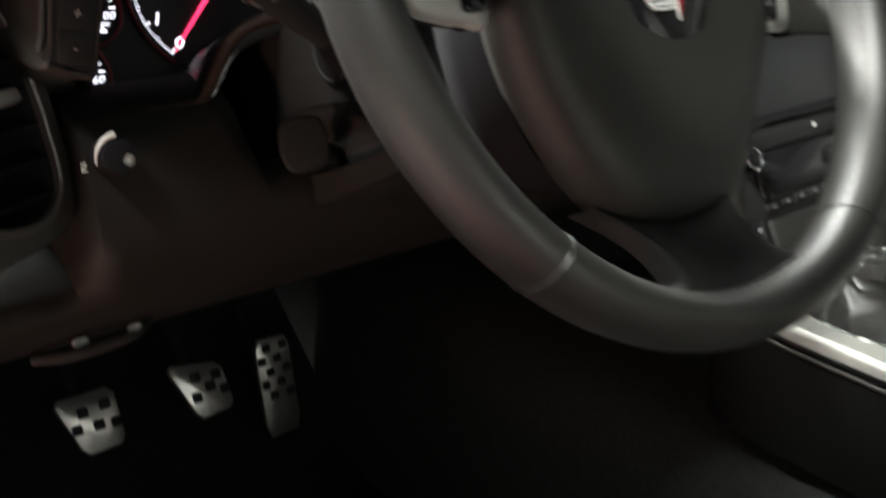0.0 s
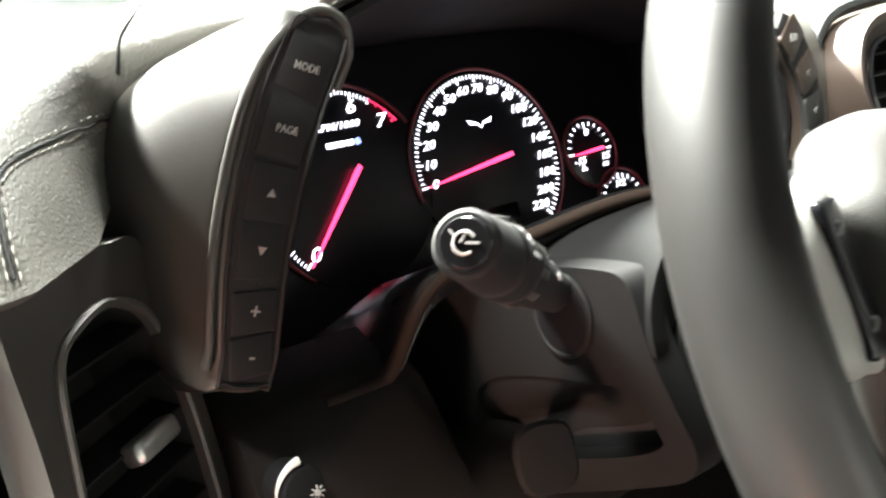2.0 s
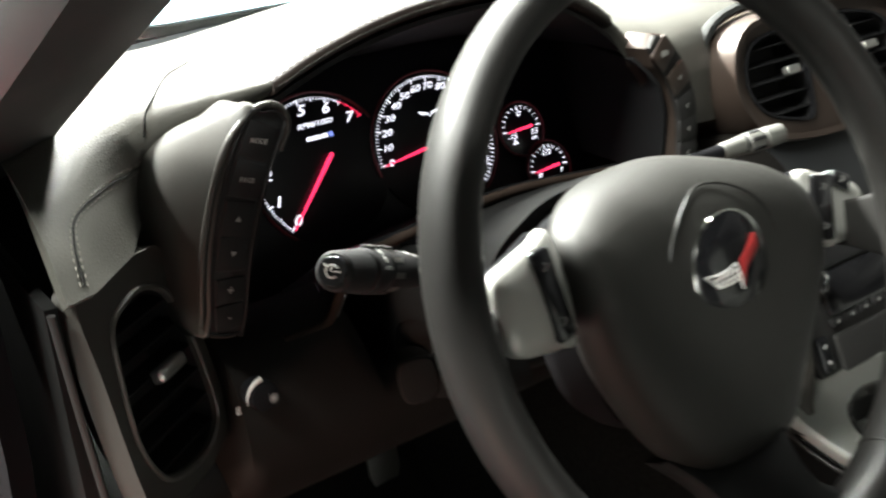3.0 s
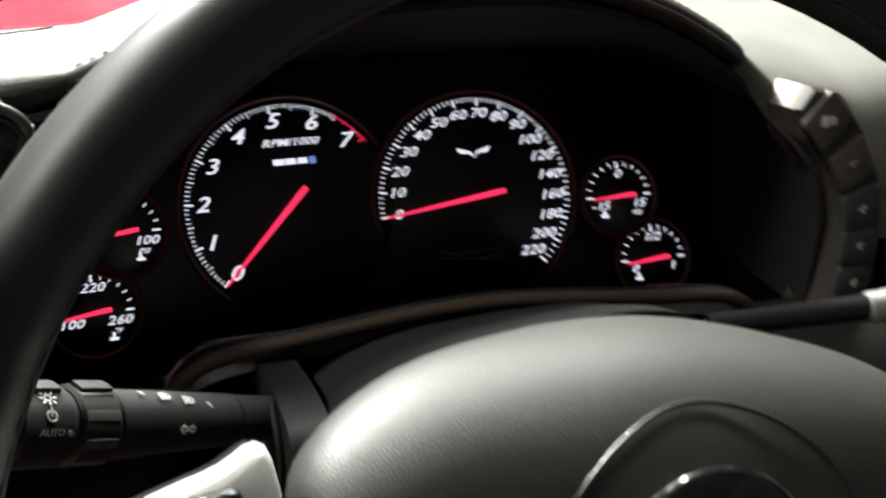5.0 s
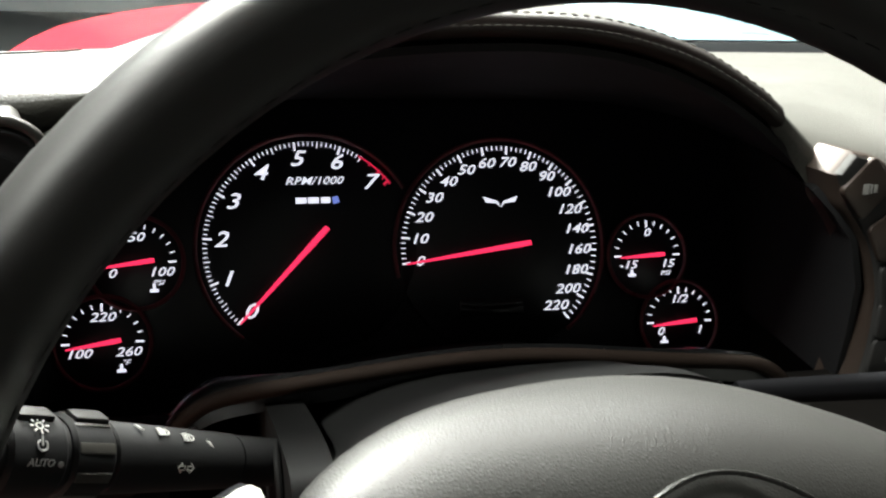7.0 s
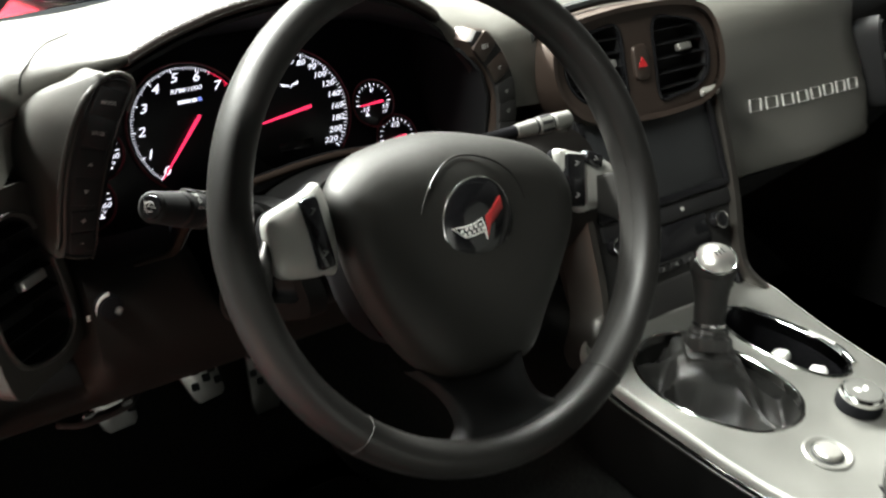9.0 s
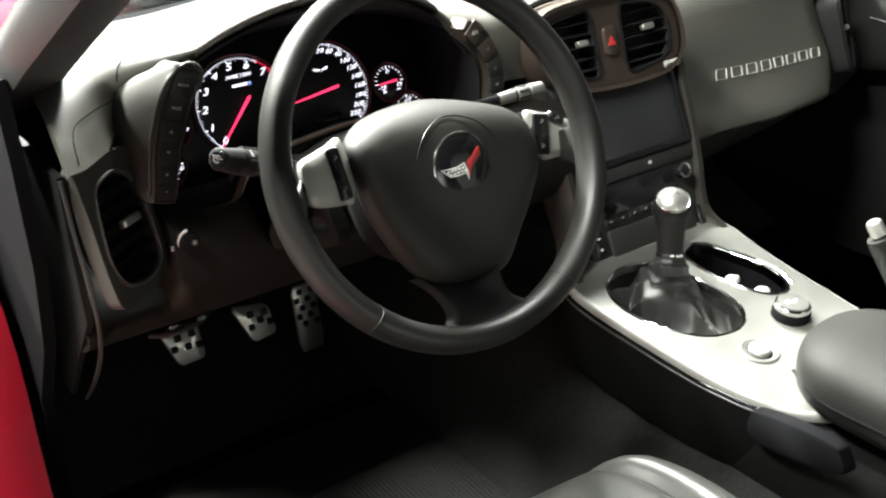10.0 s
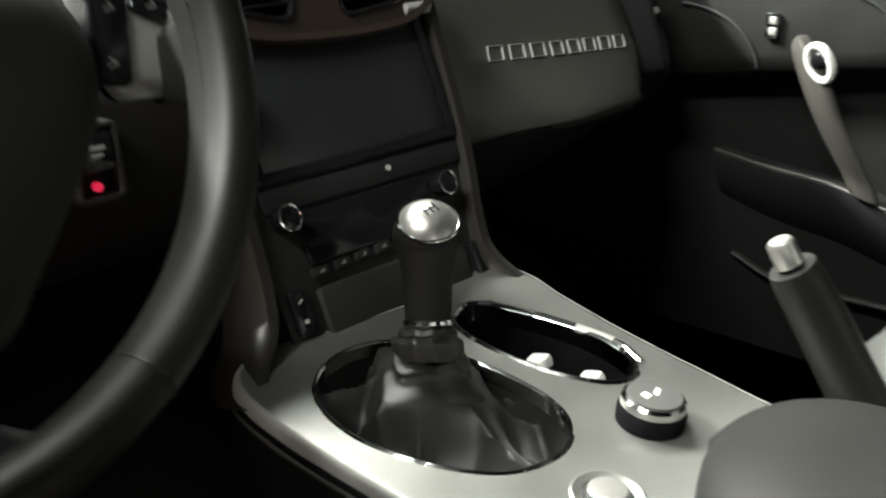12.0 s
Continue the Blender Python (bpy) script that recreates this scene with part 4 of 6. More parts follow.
        part("check", moved(box(0.0021, 0.0019, 0.0006, 0), pose(-0.0165 + 0.0040 * i + 0.0020 * j, -0.0012 - 0.0028 * j, -0.0002, 0, 0, -4)), FLAGWHITE, em, "pale check", m)
    # spokes
    for s in (-1, 1):
        if s > 0:
            pan = [(0.0930, 0.0110), (0.110, 0.0085), (0.132, 0.0035), (0.1490, -0.0040), (0.1545, -0.0150), (0.1550, -0.0300), (0.140, -0.0345), (0.122, -0.0350), (0.107, -0.0340), (0.098, -0.012)]
        else:
            pan = [(0.1090, 0.0085), (0.121, 0.0048), (0.137, -0.0005), (0.1520, -0.0070), (0.1535, -0.0220), (0.1500, -0.0400), (0.1300, -0.0440), (0.118, -0.0440), (0.1075, -0.0430), (0.1040, -0.018)]
        pan = loop([(s * x, y) for x, y in (pan if s > 0 else pan[::-1])], 48)

        def lean(bm):
            """Tilt the spoke's pieces from the hub's plane towards the rim's."""
            for v in bm.verts:
                v.co.z += (-0.0100 + 0.06 * (0.012 - v.co.y)) if s > 0 else (-0.0120 + 0.12 * (-v.co.x - 0.107) + 0.17 * (0.013 - v.co.y))
            return bm
        part("spoke_back", lean(puff(pan, ((0.45, -0.022), (0.75, -0.019), (0.95, -0.0105), (0.95, -0.0045)))), MATT, w, "black spoke back", HUB, 60)
        sp = part("spoke_panel", lean(puff(pan, ((0.99, -0.0045), (1.0, -0.0030), (0.985, 0.0005), (0.94, 0.0025), (0.6, 0.0040), (0.2, 0.0045)))), SILVER, w, "silver painted spoke cover", HUB, 60)
        keys = ((0.1045, -0.0115, 0.0180, 0.038, -7), (0.1260, 0.0015, 0.018, 0.010, -18)) if s > 0 else ((-0.1195, -0.0190, 0.0130, 0.042, 8),)
        for x, y, ww, h, turn in keys:
            sw = part("switch", lean(moved(slab(rounded(ww, h, 0.0025), 0.006, 0.0010, 0.0), pose(x, y, 0.0062, 0, 0, turn))), GLOSS, sp, "black switch", HUB)
            for dy in ((h * 0.3, -h * 0.3) if h > 0.02 else (0.0,)):
                part("symbol", lean(moved(bars([(0, dy, 0.0046, 0.0008, 25), (0.0005, dy + 0.0018, 0.0032, 0.0007, -20)]), pose(x, y, 0.0065, 0, 0, turn))), MARKGREY, sw, "plain pale mark", HUB)
        # black root of the spoke that runs into the rim
        a = radians(-10.0 if s > 0 else 187.0)
        rows = []
        for t, hh, dd in ((0.0, 0.013, 0.005), (0.25, 0.014, 0.006), (0.5, 0.016, 0.007), (0.75, 0.019, 0.0085), (1.0, 0.026, 0.0105)):
            lead = (HUB @ V(s * (0.130 if s > 0 else 0.147), -0.024, -0.014 if s > 0 else -0.010)).lerp(GRIP @ V(0.146 * math.cos(a), 0.146 * math.sin(a), -0.004), t)
            up, deep = HUB.to_3x3() @ V(0, 1, 0), HUB.to_3x3() @ V(0, 0, 1)
            rows.append([lead + up * hh * math.cos(q) + deep * dd * math.sin(q) for q in [2 * math.pi * j / 20 for j in range(20)]])
        part("spoke_root", skin(rows), RIM, w, "black end of the spoke", None, 60)
    # one broad lower spoke with raised edges, from the hub down to the rim
    rows = []
    for t in [i / 10 for i in range(11)]:
        mid = (HUB @ V(-0.008, -0.112, -0.006)).lerp(GRIP @ V(-0.006, -0.145, 0.001), t)
        hw = 0.046 - 0.016 * math.sin(math.pi * min(1.0, t * 0.9)) + 0.014 * max(0.0, t - 0.7) / 0.3
        side, deep = GRIP.to_3x3() @ V(1, 0, 0), GRIP.to_3x3() @ V(0, 0, 1)
        rows.append([mid + side * hw * x + deep * z for x, z in ((-1.0, -0.010), (-1.0, 0.0005), (-0.93, 0.0040), (-0.80, 0.0042), (-0.66, 0.0016), (-0.3, 0.0), (0.3, 0.0), (0.66, 0.0016), (0.80, 0.0042), (0.93, 0.0040), (1.0, 0.0005), (1.0, -0.010), (0.5, -0.014), (-0.5, -0.014))])
    part("lower_spoke", skin(rows), SHROUD, w, "broad black lower spoke", None, 50)
    back = loop([(-0.085, 0.0), (0, 0.02), (0.085, 0.0), (0.07, -0.09), (0, -0.11), (-0.07, -0.09)], 40)
    part("hub_back", puff(back, ((0.75, -0.070), (0.95, -0.055), (1, -0.040), (1, -0.020))), MATT, w, "", HUB)


steering_wheel()


# ---- steering column, stalks ----
def column():
    c = thing("steering_column", "black plastic steering column shroud with a tilt lever", "steering column", at=WHEEL @ V(0, 0, -0.15))
    rings = []
    for y, hw, top, low in ((-0.196, 0.060, 0.562, 0.516), (-0.204, 0.074, 0.570, 0.504), (-0.204, 0.080, 0.575, 0.494), (-0.19, 0.081, 0.571, 0.476), (-0.170, 0.080, 0.562, 0.458), (-0.150, 0.081, 0.554, 0.440), (-0.135, 0.081, 0.549, 0.428), (-0.118, 0.081, 0.544, 0.418), (-0.09, 0.081, 0.530, 0.412), (-0.03, 0.081, 0.508, 0.41)):
        ring = []
        for i in range(64):
            a = 2 * math.pi * i / 64
            ca, sa = math.cos(a), math.sin(a)
            px = hw * abs(ca) ** 0.48 * (1 if ca > 0 else -1)
            pz = abs(sa) ** 0.60 * (1 if sa > 0 else -1)
            lean = 0.030 * (0.5 - pz / 2)
            wide = 1.0 + (0.135 * max(0.0, min(1.0, pz / 0.4 + 0.3)) if ca < 0 else 0.0) * min(1.0, abs(ca) * 3)
            px *= wide
            ring.append(V(-0.002 + px, y + 0.11 * px - 0.07 * (wide - 1) * max(0.0, min(1.0, (-0.12 - y) / 0.08)) - lean * max(0.0, min(1.0, (-0.14 - y) / 0.06)), (top + low) / 2 + (top - low) / 2 * pz - (0.010 * (abs(px) / hw) ** 3 if sa > 0 else 0)))
        rings.append(ring)
    part("shroud", skin(rings), SHROUD, c, "", None, 60)
    # flank plate with the hollow pocket of the tilt lever cut through it
    def flank(points):
        return [V(-(y + 0.16), z - 0.49) for y, z in points]
    plate = holed(loop(flank(((-0.205, 0.556), (-0.218, 0.556), (-0.225, 0.548), (-0.231, 0.532), (-0.243, 0.512), (-0.251, 0.500), (-0.250, 0.490), (-0.236, 0.481), (-0.19, 0.461), (-0.15, 0.445), (-0.12, 0.433), (-0.105, 0.440), (-0.10, 0.48), (-0.10, 0.515), (-0.112, 0.534), (-0.15, 0.544), (-0.185, 0.553))), 80),
                  [loop(flank(((-0.138, 0.474), (-0.142, 0.492), (-0.162, 0.503), (-0.20, 0.511), (-0.222, 0.513), (-0.235, 0.502), (-0.235, 0.495), (-0.215, 0.485), (-0.175, 0.471), (-0.148, 0.465))), 56)], 0.014)
    rims = [e for e in plate.edges if len(e.link_faces) == 2 and e.calc_face_angle(0) > 1.2 and min(v.co.z for v in e.verts) > -0.001]
    bmesh.ops.bevel(plate, geom=rims, offset=0.0040, segments=4, affect="EDGES", profile=0.5)
    m = axes((-0.0945, -0.16, 0.49), (0.03, -1, 0), (0, 0, 1))
    part("flank", plate, SHROUD, c, "flank with a hollow pocket", m, 50)
    part("pocket_floor", slab(loop(flank(((-0.130, 0.458), (-0.132, 0.500), (-0.20, 0.520), (-0.240, 0.508), (-0.238, 0.486), (-0.17, 0.458))), 40), 0.004, 0.0004), BLACKHOLE, c, "dark floor of the pocket", m @ at(0, 0, -0.0135))
    so = axes((-0.0950, -0.192, 0.536), (0.05, -1, 0.1), (0, 0.1, 1))
    # A raised dark disc stands in for the shade in the socket's hollow
    part("socket_shade", slab(circle(0.0130, 32, ry=0.0150), 0.004, 0.0010), MATT, c, "dark disc painted as the shaded hollow round the stalk", so @ at(0, 0, 0.0012))
    part("socket_lip", tube([so @ V(0.0136 * math.cos(2 * math.pi * i / 40), 0.0156 * math.sin(2 * math.pi * i / 40), 0.0002) for i in range(40)], 0.0013, 8, closed=True), SHROUD, c, "raised lip of the socket")
    lever = loop([(-0.014, 0.016), (0.010, 0.018), (0.016, 0.004), (0.014, -0.016), (-0.010, -0.020), (-0.018, -0.004)], 32)
    part("tilt_lever", puff(lever, ((0.75, -0.006), (0.98, -0.003), (1, 0.0), (0.9, 0.0025), (0.5, 0.0035))), SHROUD, c, "black tilt lever paddle", axes((-0.1275, -0.2155, 0.4985), (0.9, -0.35, 0), (0.1, 0.25, 1)) @ Matrix.Scale(0.66, 4))
    part("lever_arm", tube(curve([(-0.125, -0.209, 0.500), (-0.105, -0.190, 0.488), (-0.082, -0.172, 0.478)], 8), 0.005, 10), SHROUD, c)


column()


def stalk(name, label, base, tip, rings, marks, flip=False):
    """A stalk from its root to its tip: rings of (share of length, radius, material)."""
    base, tip = Vector(base), Vector(tip)
    length = (tip - base).length
    d = (tip - base).normalized()
    side_way = d.cross(V(0, 0, 1)).normalized()
    m = axes(base, side_way, d.cross(side_way))
    st = thing(name, label, "stalk", "column stalks", at=base)
    for pname, s0, s1, r0, r1, mat, bev in rings:
        z0, z1 = s0 * length, s1 * length
        part(pname, lathe([(max(r0 - bev, 0.001), z0), (r0, z0 + bev), (r1, z1 - bev), (max(r1 - bev, 0.001), z1)], 32), mat, st, "", m)
    return st, m, length


def stalks():
    st, m, L = stalk("indicator_stalk", "black indicator stalk with white print and a cruise end button",
                     (-0.075, -0.173, 0.533), (-0.193, -0.2570, 0.5975),
                     (("root", 0.0, 0.30, 0.0068, 0.0082, DARK, 0.0004), ("neck", 0.30, 0.605, 0.0085, 0.0102, DARK, 0.0006),
                      ("collar", 0.61, 0.695, 0.0112, 0.0114, DARK, 0.0010), ("groove", 0.69, 0.71, 0.0098, 0.0098, DARK, 0.0003),
                      ("turning_sleeve", 0.705, 0.81, 0.0114, 0.0112, DARK, 0.0010), ("groove", 0.80, 0.83, 0.0094, 0.0094, DARK, 0.0003), ("end_sleeve", 0.825, 0.99, 0.0106, 0.0094, DARK, 0.0012), ("end_button", 0.985, 1.0, 0.0074, 0.0070, GLOSS, 0.0005)), ())
    for a in (0.2, 0.9, 1.6, 2.3, 3.0, 3.7, 4.4, 5.1, 5.8):
        part("grip_rib", moved(box(0.0030, 0.0012, 0.011, 0.0005), pose(0.0110 * math.cos(a), 0.0110 * math.sin(a), 0.652 * L, 0, 0, math.degrees(a) + 90)), PODGREY, st, "", m)
    end = m @ at(0, 0, L + 0.0002)
    arc = [V(0.0040 * math.cos(radians(a)), 0.0040 * math.sin(radians(a)), 0.0) for a in range(30, 311, 14)]
    nrm = end.to_3x3() @ V(0, 0, 1)
    right = V(0, 0, 1).cross(nrm).normalized()
    fm = axes(end.translation, right, nrm.cross(right))
    part("cruise_mark", merge(tube(arc, 0.00055, 6), moved(box(0.0052, 0.0008, 0.0006, 0), at(0.0030, 0.0, 0)), moved(box(0.0010, 0.0034, 0.0006, 0), at(-0.0006, 0.0015, 0, -30)), moved(box(0.0028, 0.0008, 0.0006, 0), at(-0.0046, 0.0035, 0, -45))), PRINT, st, "white cruise mark", fm @ Matrix.Scale(0.74, 4))
    # prints on the upper rear side
    axis = V(0, 0, 1)
    tip_dir = (m.to_3x3() @ axis)

    def side(share, r, lift):
        """A frame on the stalk's flank that faces the driver's eyes."""
        p = m @ V(0, 0, share * L)
        out = (V(0.02, -0.6, 0.78) - tip_dir * V(0.02, -0.6, 0.78).dot(tip_dir)).normalized()
        out = Matrix.Rotation(lift, 3, tip_dir) @ out
        return axes(p + out * (r + 0.0002), -tip_dir, out.cross(-tip_dir))
    def rays(r0, r1, n):
        return merge(frame_ring(circle(r0, 20), 0.0004, 0.0003, 0.00005), *[moved(box(r1, 0.0004, 0.0003, 0), pose(0, 0, -0.0001, 0, 0, a) @ at(r0 + 0.0004 + r1 / 2, 0)) for a in range(0, 360, n)])
    part("lamp_mark", rays(0.0012, 0.0011, 45), PRINT, st, "white lamp mark", side(0.757, 0.0113, 0.20) @ at(0, 0, 0.0002))
    ringpts = [V(0.0014 * math.cos(radians(a)), 0.0014 * math.sin(radians(a)), 0) for a in range(115, 426, 20)]
    part("standby_mark", merge(tube(ringpts, 0.00026, 6), moved(box(0.0004, 0.0026, 0.0004, 0), at(0, 0.0012, 0))), PRINT, st, "white standby mark", side(0.757, 0.0113, -0.27))
    part("auto_mark", lettering("AUTO", 0.0027, 0.15), PRINT, st, "", side(0.757, 0.0113, -0.66))
    part("dot_mark", lathe([(0.0008, 0), (0.0008, 0.0003)], 14), MARKGREY, st, "", side(0.722, 0.0113, -0.68))
    for sh, up, k in ((0.550, 0.42, 0), (0.497, 0.33, 1), (0.440, 0.22, 1), (0.390, 0.06, 0)):
        f = side(sh, 0.0094 + 0.0016 * (sh - 0.45) / 0.15, up)
        if k:
            half = [V(0.0019 * math.cos(radians(a)), 0.0013 * math.sin(radians(a))) for a in range(-90, 91, 15)]
            part("headlamp_mark", merge(frame_ring(half, 0.0004, 0.0003, 0.00005), *[moved(box(0.0020, 0.0004, 0.0003, 0), at(-0.0014, y, 0, 6)) for y in (-0.0012, -0.0004, 0.0004, 0.0012)]), PRINT, st, "white headlamp mark", f @ at(0, 0, 0.0003))
        else:
            part("wedge_mark", slab([V(-0.0012, 0.0012), V(0.0002, 0.0008), V(0.0010, -0.0012), V(-0.0002, -0.0004)][::-1], 0.0003, 0.0001), PRINT, st, "", f @ at(0, 0, 0.0002))
    f = side(0.455, 0.0098, -0.74)
    arrow = [V(0, 0), V(0.0013, 0.0015), V(0.0013, 0.0007), V(0.0026, 0.0007), V(0.0026, -0.0007), V(0.0013, -0.0007), V(0.0013, -0.0015)]
    for s in (-1, 1):
        part("arrow_mark", frame_ring([V(s * (p.x - 0.0030), p.y) for p in (arrow[::-1] if s > 0 else arrow)], 0.0003, 0.0003, 0.00005), PRINT, st, "white arrow", f @ at(0, 0, 0.0002))
    for sh, r in ((0.757, 0.0108), (0.652, 0.0108)):
        part("raised_tab", moved(box(0.0105, 0.0058, 0.0022, 0.0008), at(0, 0, 0.0006)), PLASTIC, st, "raised finger tab", side(sh, r, 0.62))
    st, m, L = stalk("wiper_stalk", "black wiper stalk with its end coloured pale for overhead light", (0.066, -0.193, 0.560), (0.1765, -0.2116, 0.5676),
                     (("root", 0.0, 0.56, 0.0042, 0.0050, MATT, 0.0004), ("body", 0.54, 0.70, 0.0058, 0.0066, TOPLIT, 0.0008),
                      ("groove", 0.695, 0.725, 0.0058, 0.0058, DARK, 0.0003), ("turning_sleeve", 0.72, 0.83, 0.0074, 0.0074, TOPLIT, 0.0010), ("groove", 0.825, 0.85, 0.0062, 0.0062, DARK, 0.0003), ("end_sleeve", 0.845, 0.99, 0.0074, 0.0068, TOPLIT, 0.0012), ("end_button", 0.985, 1.0, 0.0050, 0.0044, GLOSS, 0.0004)), ())
    for a in (0.3, 1.2, 2.1, 3.0, 3.9, 4.8, 5.7):
        part("grip_rib", moved(box(0.0026, 0.0012, 0.010, 0.0005), pose(0.0074 * math.cos(a), 0.0074 * math.sin(a), 0.775 * L, 0, 0, math.degrees(a) + 90)), DARK, st, "", m)


stalks()


# ---- button column on the far side of the instruments ----
def button_column():
    b = thing("button_column", "bronze tinted column of small buttons beside the instruments", "switch panel", at=(0.175, -0.12, 0.58))
    m = axes((0.0053, -0.1735, 0.0010), (0.99, 0.12, 0.0), (0.0, 0.06, 1.0))
    mid = curve([(0.148, 0.6215, 0), (0.159, 0.6115, 0), (0.1745, 0.5925, 0), (0.1835, 0.570, 0), (0.1850, 0.550, 0), (0.1830, 0.530, 0), (0.178, 0.512, 0)], 30)

    def strip(h0, h1):
        """The outline of a band along the column's middle line, narrow at its top."""
        one, two = [], []
        for i, p in enumerate(mid):
            d = (mid[min(i + 1, 30)] - mid[max(i - 1, 0)]).normalized()
            h = h0 * min(1, 0.45 + i / 9)
            g = h1 * min(1, 0.45 + i / 9)
            one.append(V(p.x - d.y * g, p.y + d.x * g))
            two.append(V(p.x + d.y * h, p.y - d.x * h))
        return two + one[::-1]
    part("bezel", slab(strip(0.0125, 0.0150), 0.024, 0.003, -0.001), BRONZE, b, "bronze satin bezel", m, 50)
    part("panel", slab(strip(0.0110, 0.0120), 0.006, 0.0008, 0.0006), PLASTIC, b, "", m)
    for k, i in enumerate((5, 10.5, 15.5, 20, 24.5)):
        j = int(i)
        p = mid[j].lerp(mid[j + 1], i - j)
        d = mid[j + 2] - mid[j - 1]
        turn = math.degrees(math.atan2(-d.x, d.y)) + 180
        q = m @ at(p.x, p.y, 0.001) @ pose(0, 0, 0, 0, 0, turn)
        w, h = 0.0215, (0.0190, 0.0195, 0.0200, 0.0175, 0.0165)[k]
        key = part("button", slab(rounded(w, h, 0.003), 0.003, 0.0008, 0.0012), BRONZE if k < 2 else PLASTIC, b, "", q)
        f = m @ at(p.x, p.y, 0.0024)
        if k == 0:
            part("symbol", merge(moved(box(0.0030, 0.0044, 0.0004, 0), at(-0.002, 0, 0)), moved(box(0.0008, 0.0040, 0.0004, 0), at(0.0008, 0, 0)), moved(box(0.0016, 0.0034, 0.0004, 0), at(0.0030, 0, 0))), PRINT, key, "pale fuel pump mark", f)
        else:
            part("symbol", bars([(0, 0.0006, 0.0040, 0.0009, 20), (0, -0.0012, 0.0024, 0.0008, -10)]), MARKGREY, key, "plain pale mark", f)


button_column()

# ---- centre vents ----
def centre_vents():
    h = thing("centre_vent_housing", "rounded satin housing of the two centre air vents", "dashboard trim", at=CVENT.translation)
    left = loop([(-0.098, 0.020), (-0.085, 0.036), (-0.055, 0.041), (-0.026, 0.040), (-0.023, 0.0), (-0.026, -0.036), (-0.055, -0.034), (-0.085, -0.022), (-0.099, -0.002)], 40)
    right = loop([(0.020, 0.040), (0.050, 0.040), (0.082, 0.030), (0.094, 0.008), (0.092, -0.018), (0.076, -0.034), (0.045, -0.039), (0.018, -0.038), (0.016, 0.0)], 40)
    out = loop([(-0.110, 0.028), (-0.090, 0.046), (-0.040, 0.052), (0.0, 0.053), (0.050, 0.051), (0.090, 0.040), (0.106, 0.010), (0.104, -0.026), (0.080, -0.045), (0.040, -0.050), (0.0, -0.050), (-0.050, -0.046), (-0.090, -0.034), (-0.112, -0.004)], 64)
    part("fascia", holed(out, [left, right], 0.03), BRONZE, h, "bronze satin fascia", CVENT)
    hood = []
    for d, g in ((0.006, -0.001), (0.007, 0.004), (-0.004, 0.006), (-0.03, 0.008), (-0.06, 0.008)):
        hood.append([CVENT @ V(p.x, p.y, d) for p in inset_ring(out, -g)])
    part("surround", skin(hood, caps=(False, False)), BRONZE, h, "bronze satin surround", None, 60)
    # The shadow behind the vent housing is a solid dark tube
    gap = [CVENT @ V(p.x, p.y, -0.020) for p in inset_ring(out, -0.014)]
    gap = gap[0:34]
    part("shadow_gap", tube(gap, 0.005, 8), RUBBER, h, "dark tube standing in for the shadow behind the housing")
    haz = part("hazard_button", slab(rounded(0.020, 0.034, 0.006), 0.008, 0.002, 0.004), BRONZE, h, "hazard button", CVENT @ at(-0.003, 0.002, 0.0))
    part("triangle", frame_ring([V(0.006, -0.004), V(0.0, 0.0062), V(-0.006, -0.004)], 0.0014, 0.0006, 0.0001), REDPLASTIC, haz, "red warning triangle", CVENT @ at(-0.003, 0.001, 0.0046))
    part("triangle_field", slab([V(0.0055, -0.0036), V(0.0, 0.0056), V(-0.0055, -0.0036)], 0.0004, 0.0001), REDPLASTIC, haz, "", CVENT @ at(-0.003, 0.001, 0.0044))
    slatted_vent("air_vent", "rounded centre air vent with black slats and a chrome tab", CVENT @ at(0, 0, 0.001), left, 5, 14, (-0.045, 0.006, 0.016), GLOSS, SLAT)
    slatted_vent("air_vent", "rounded centre air vent with black slats and a chrome tab", CVENT @ at(0, 0, 0.001), right, 5, 14, (0.058, 0.008, 0.018), GLOSS, SLAT)


centre_vents()


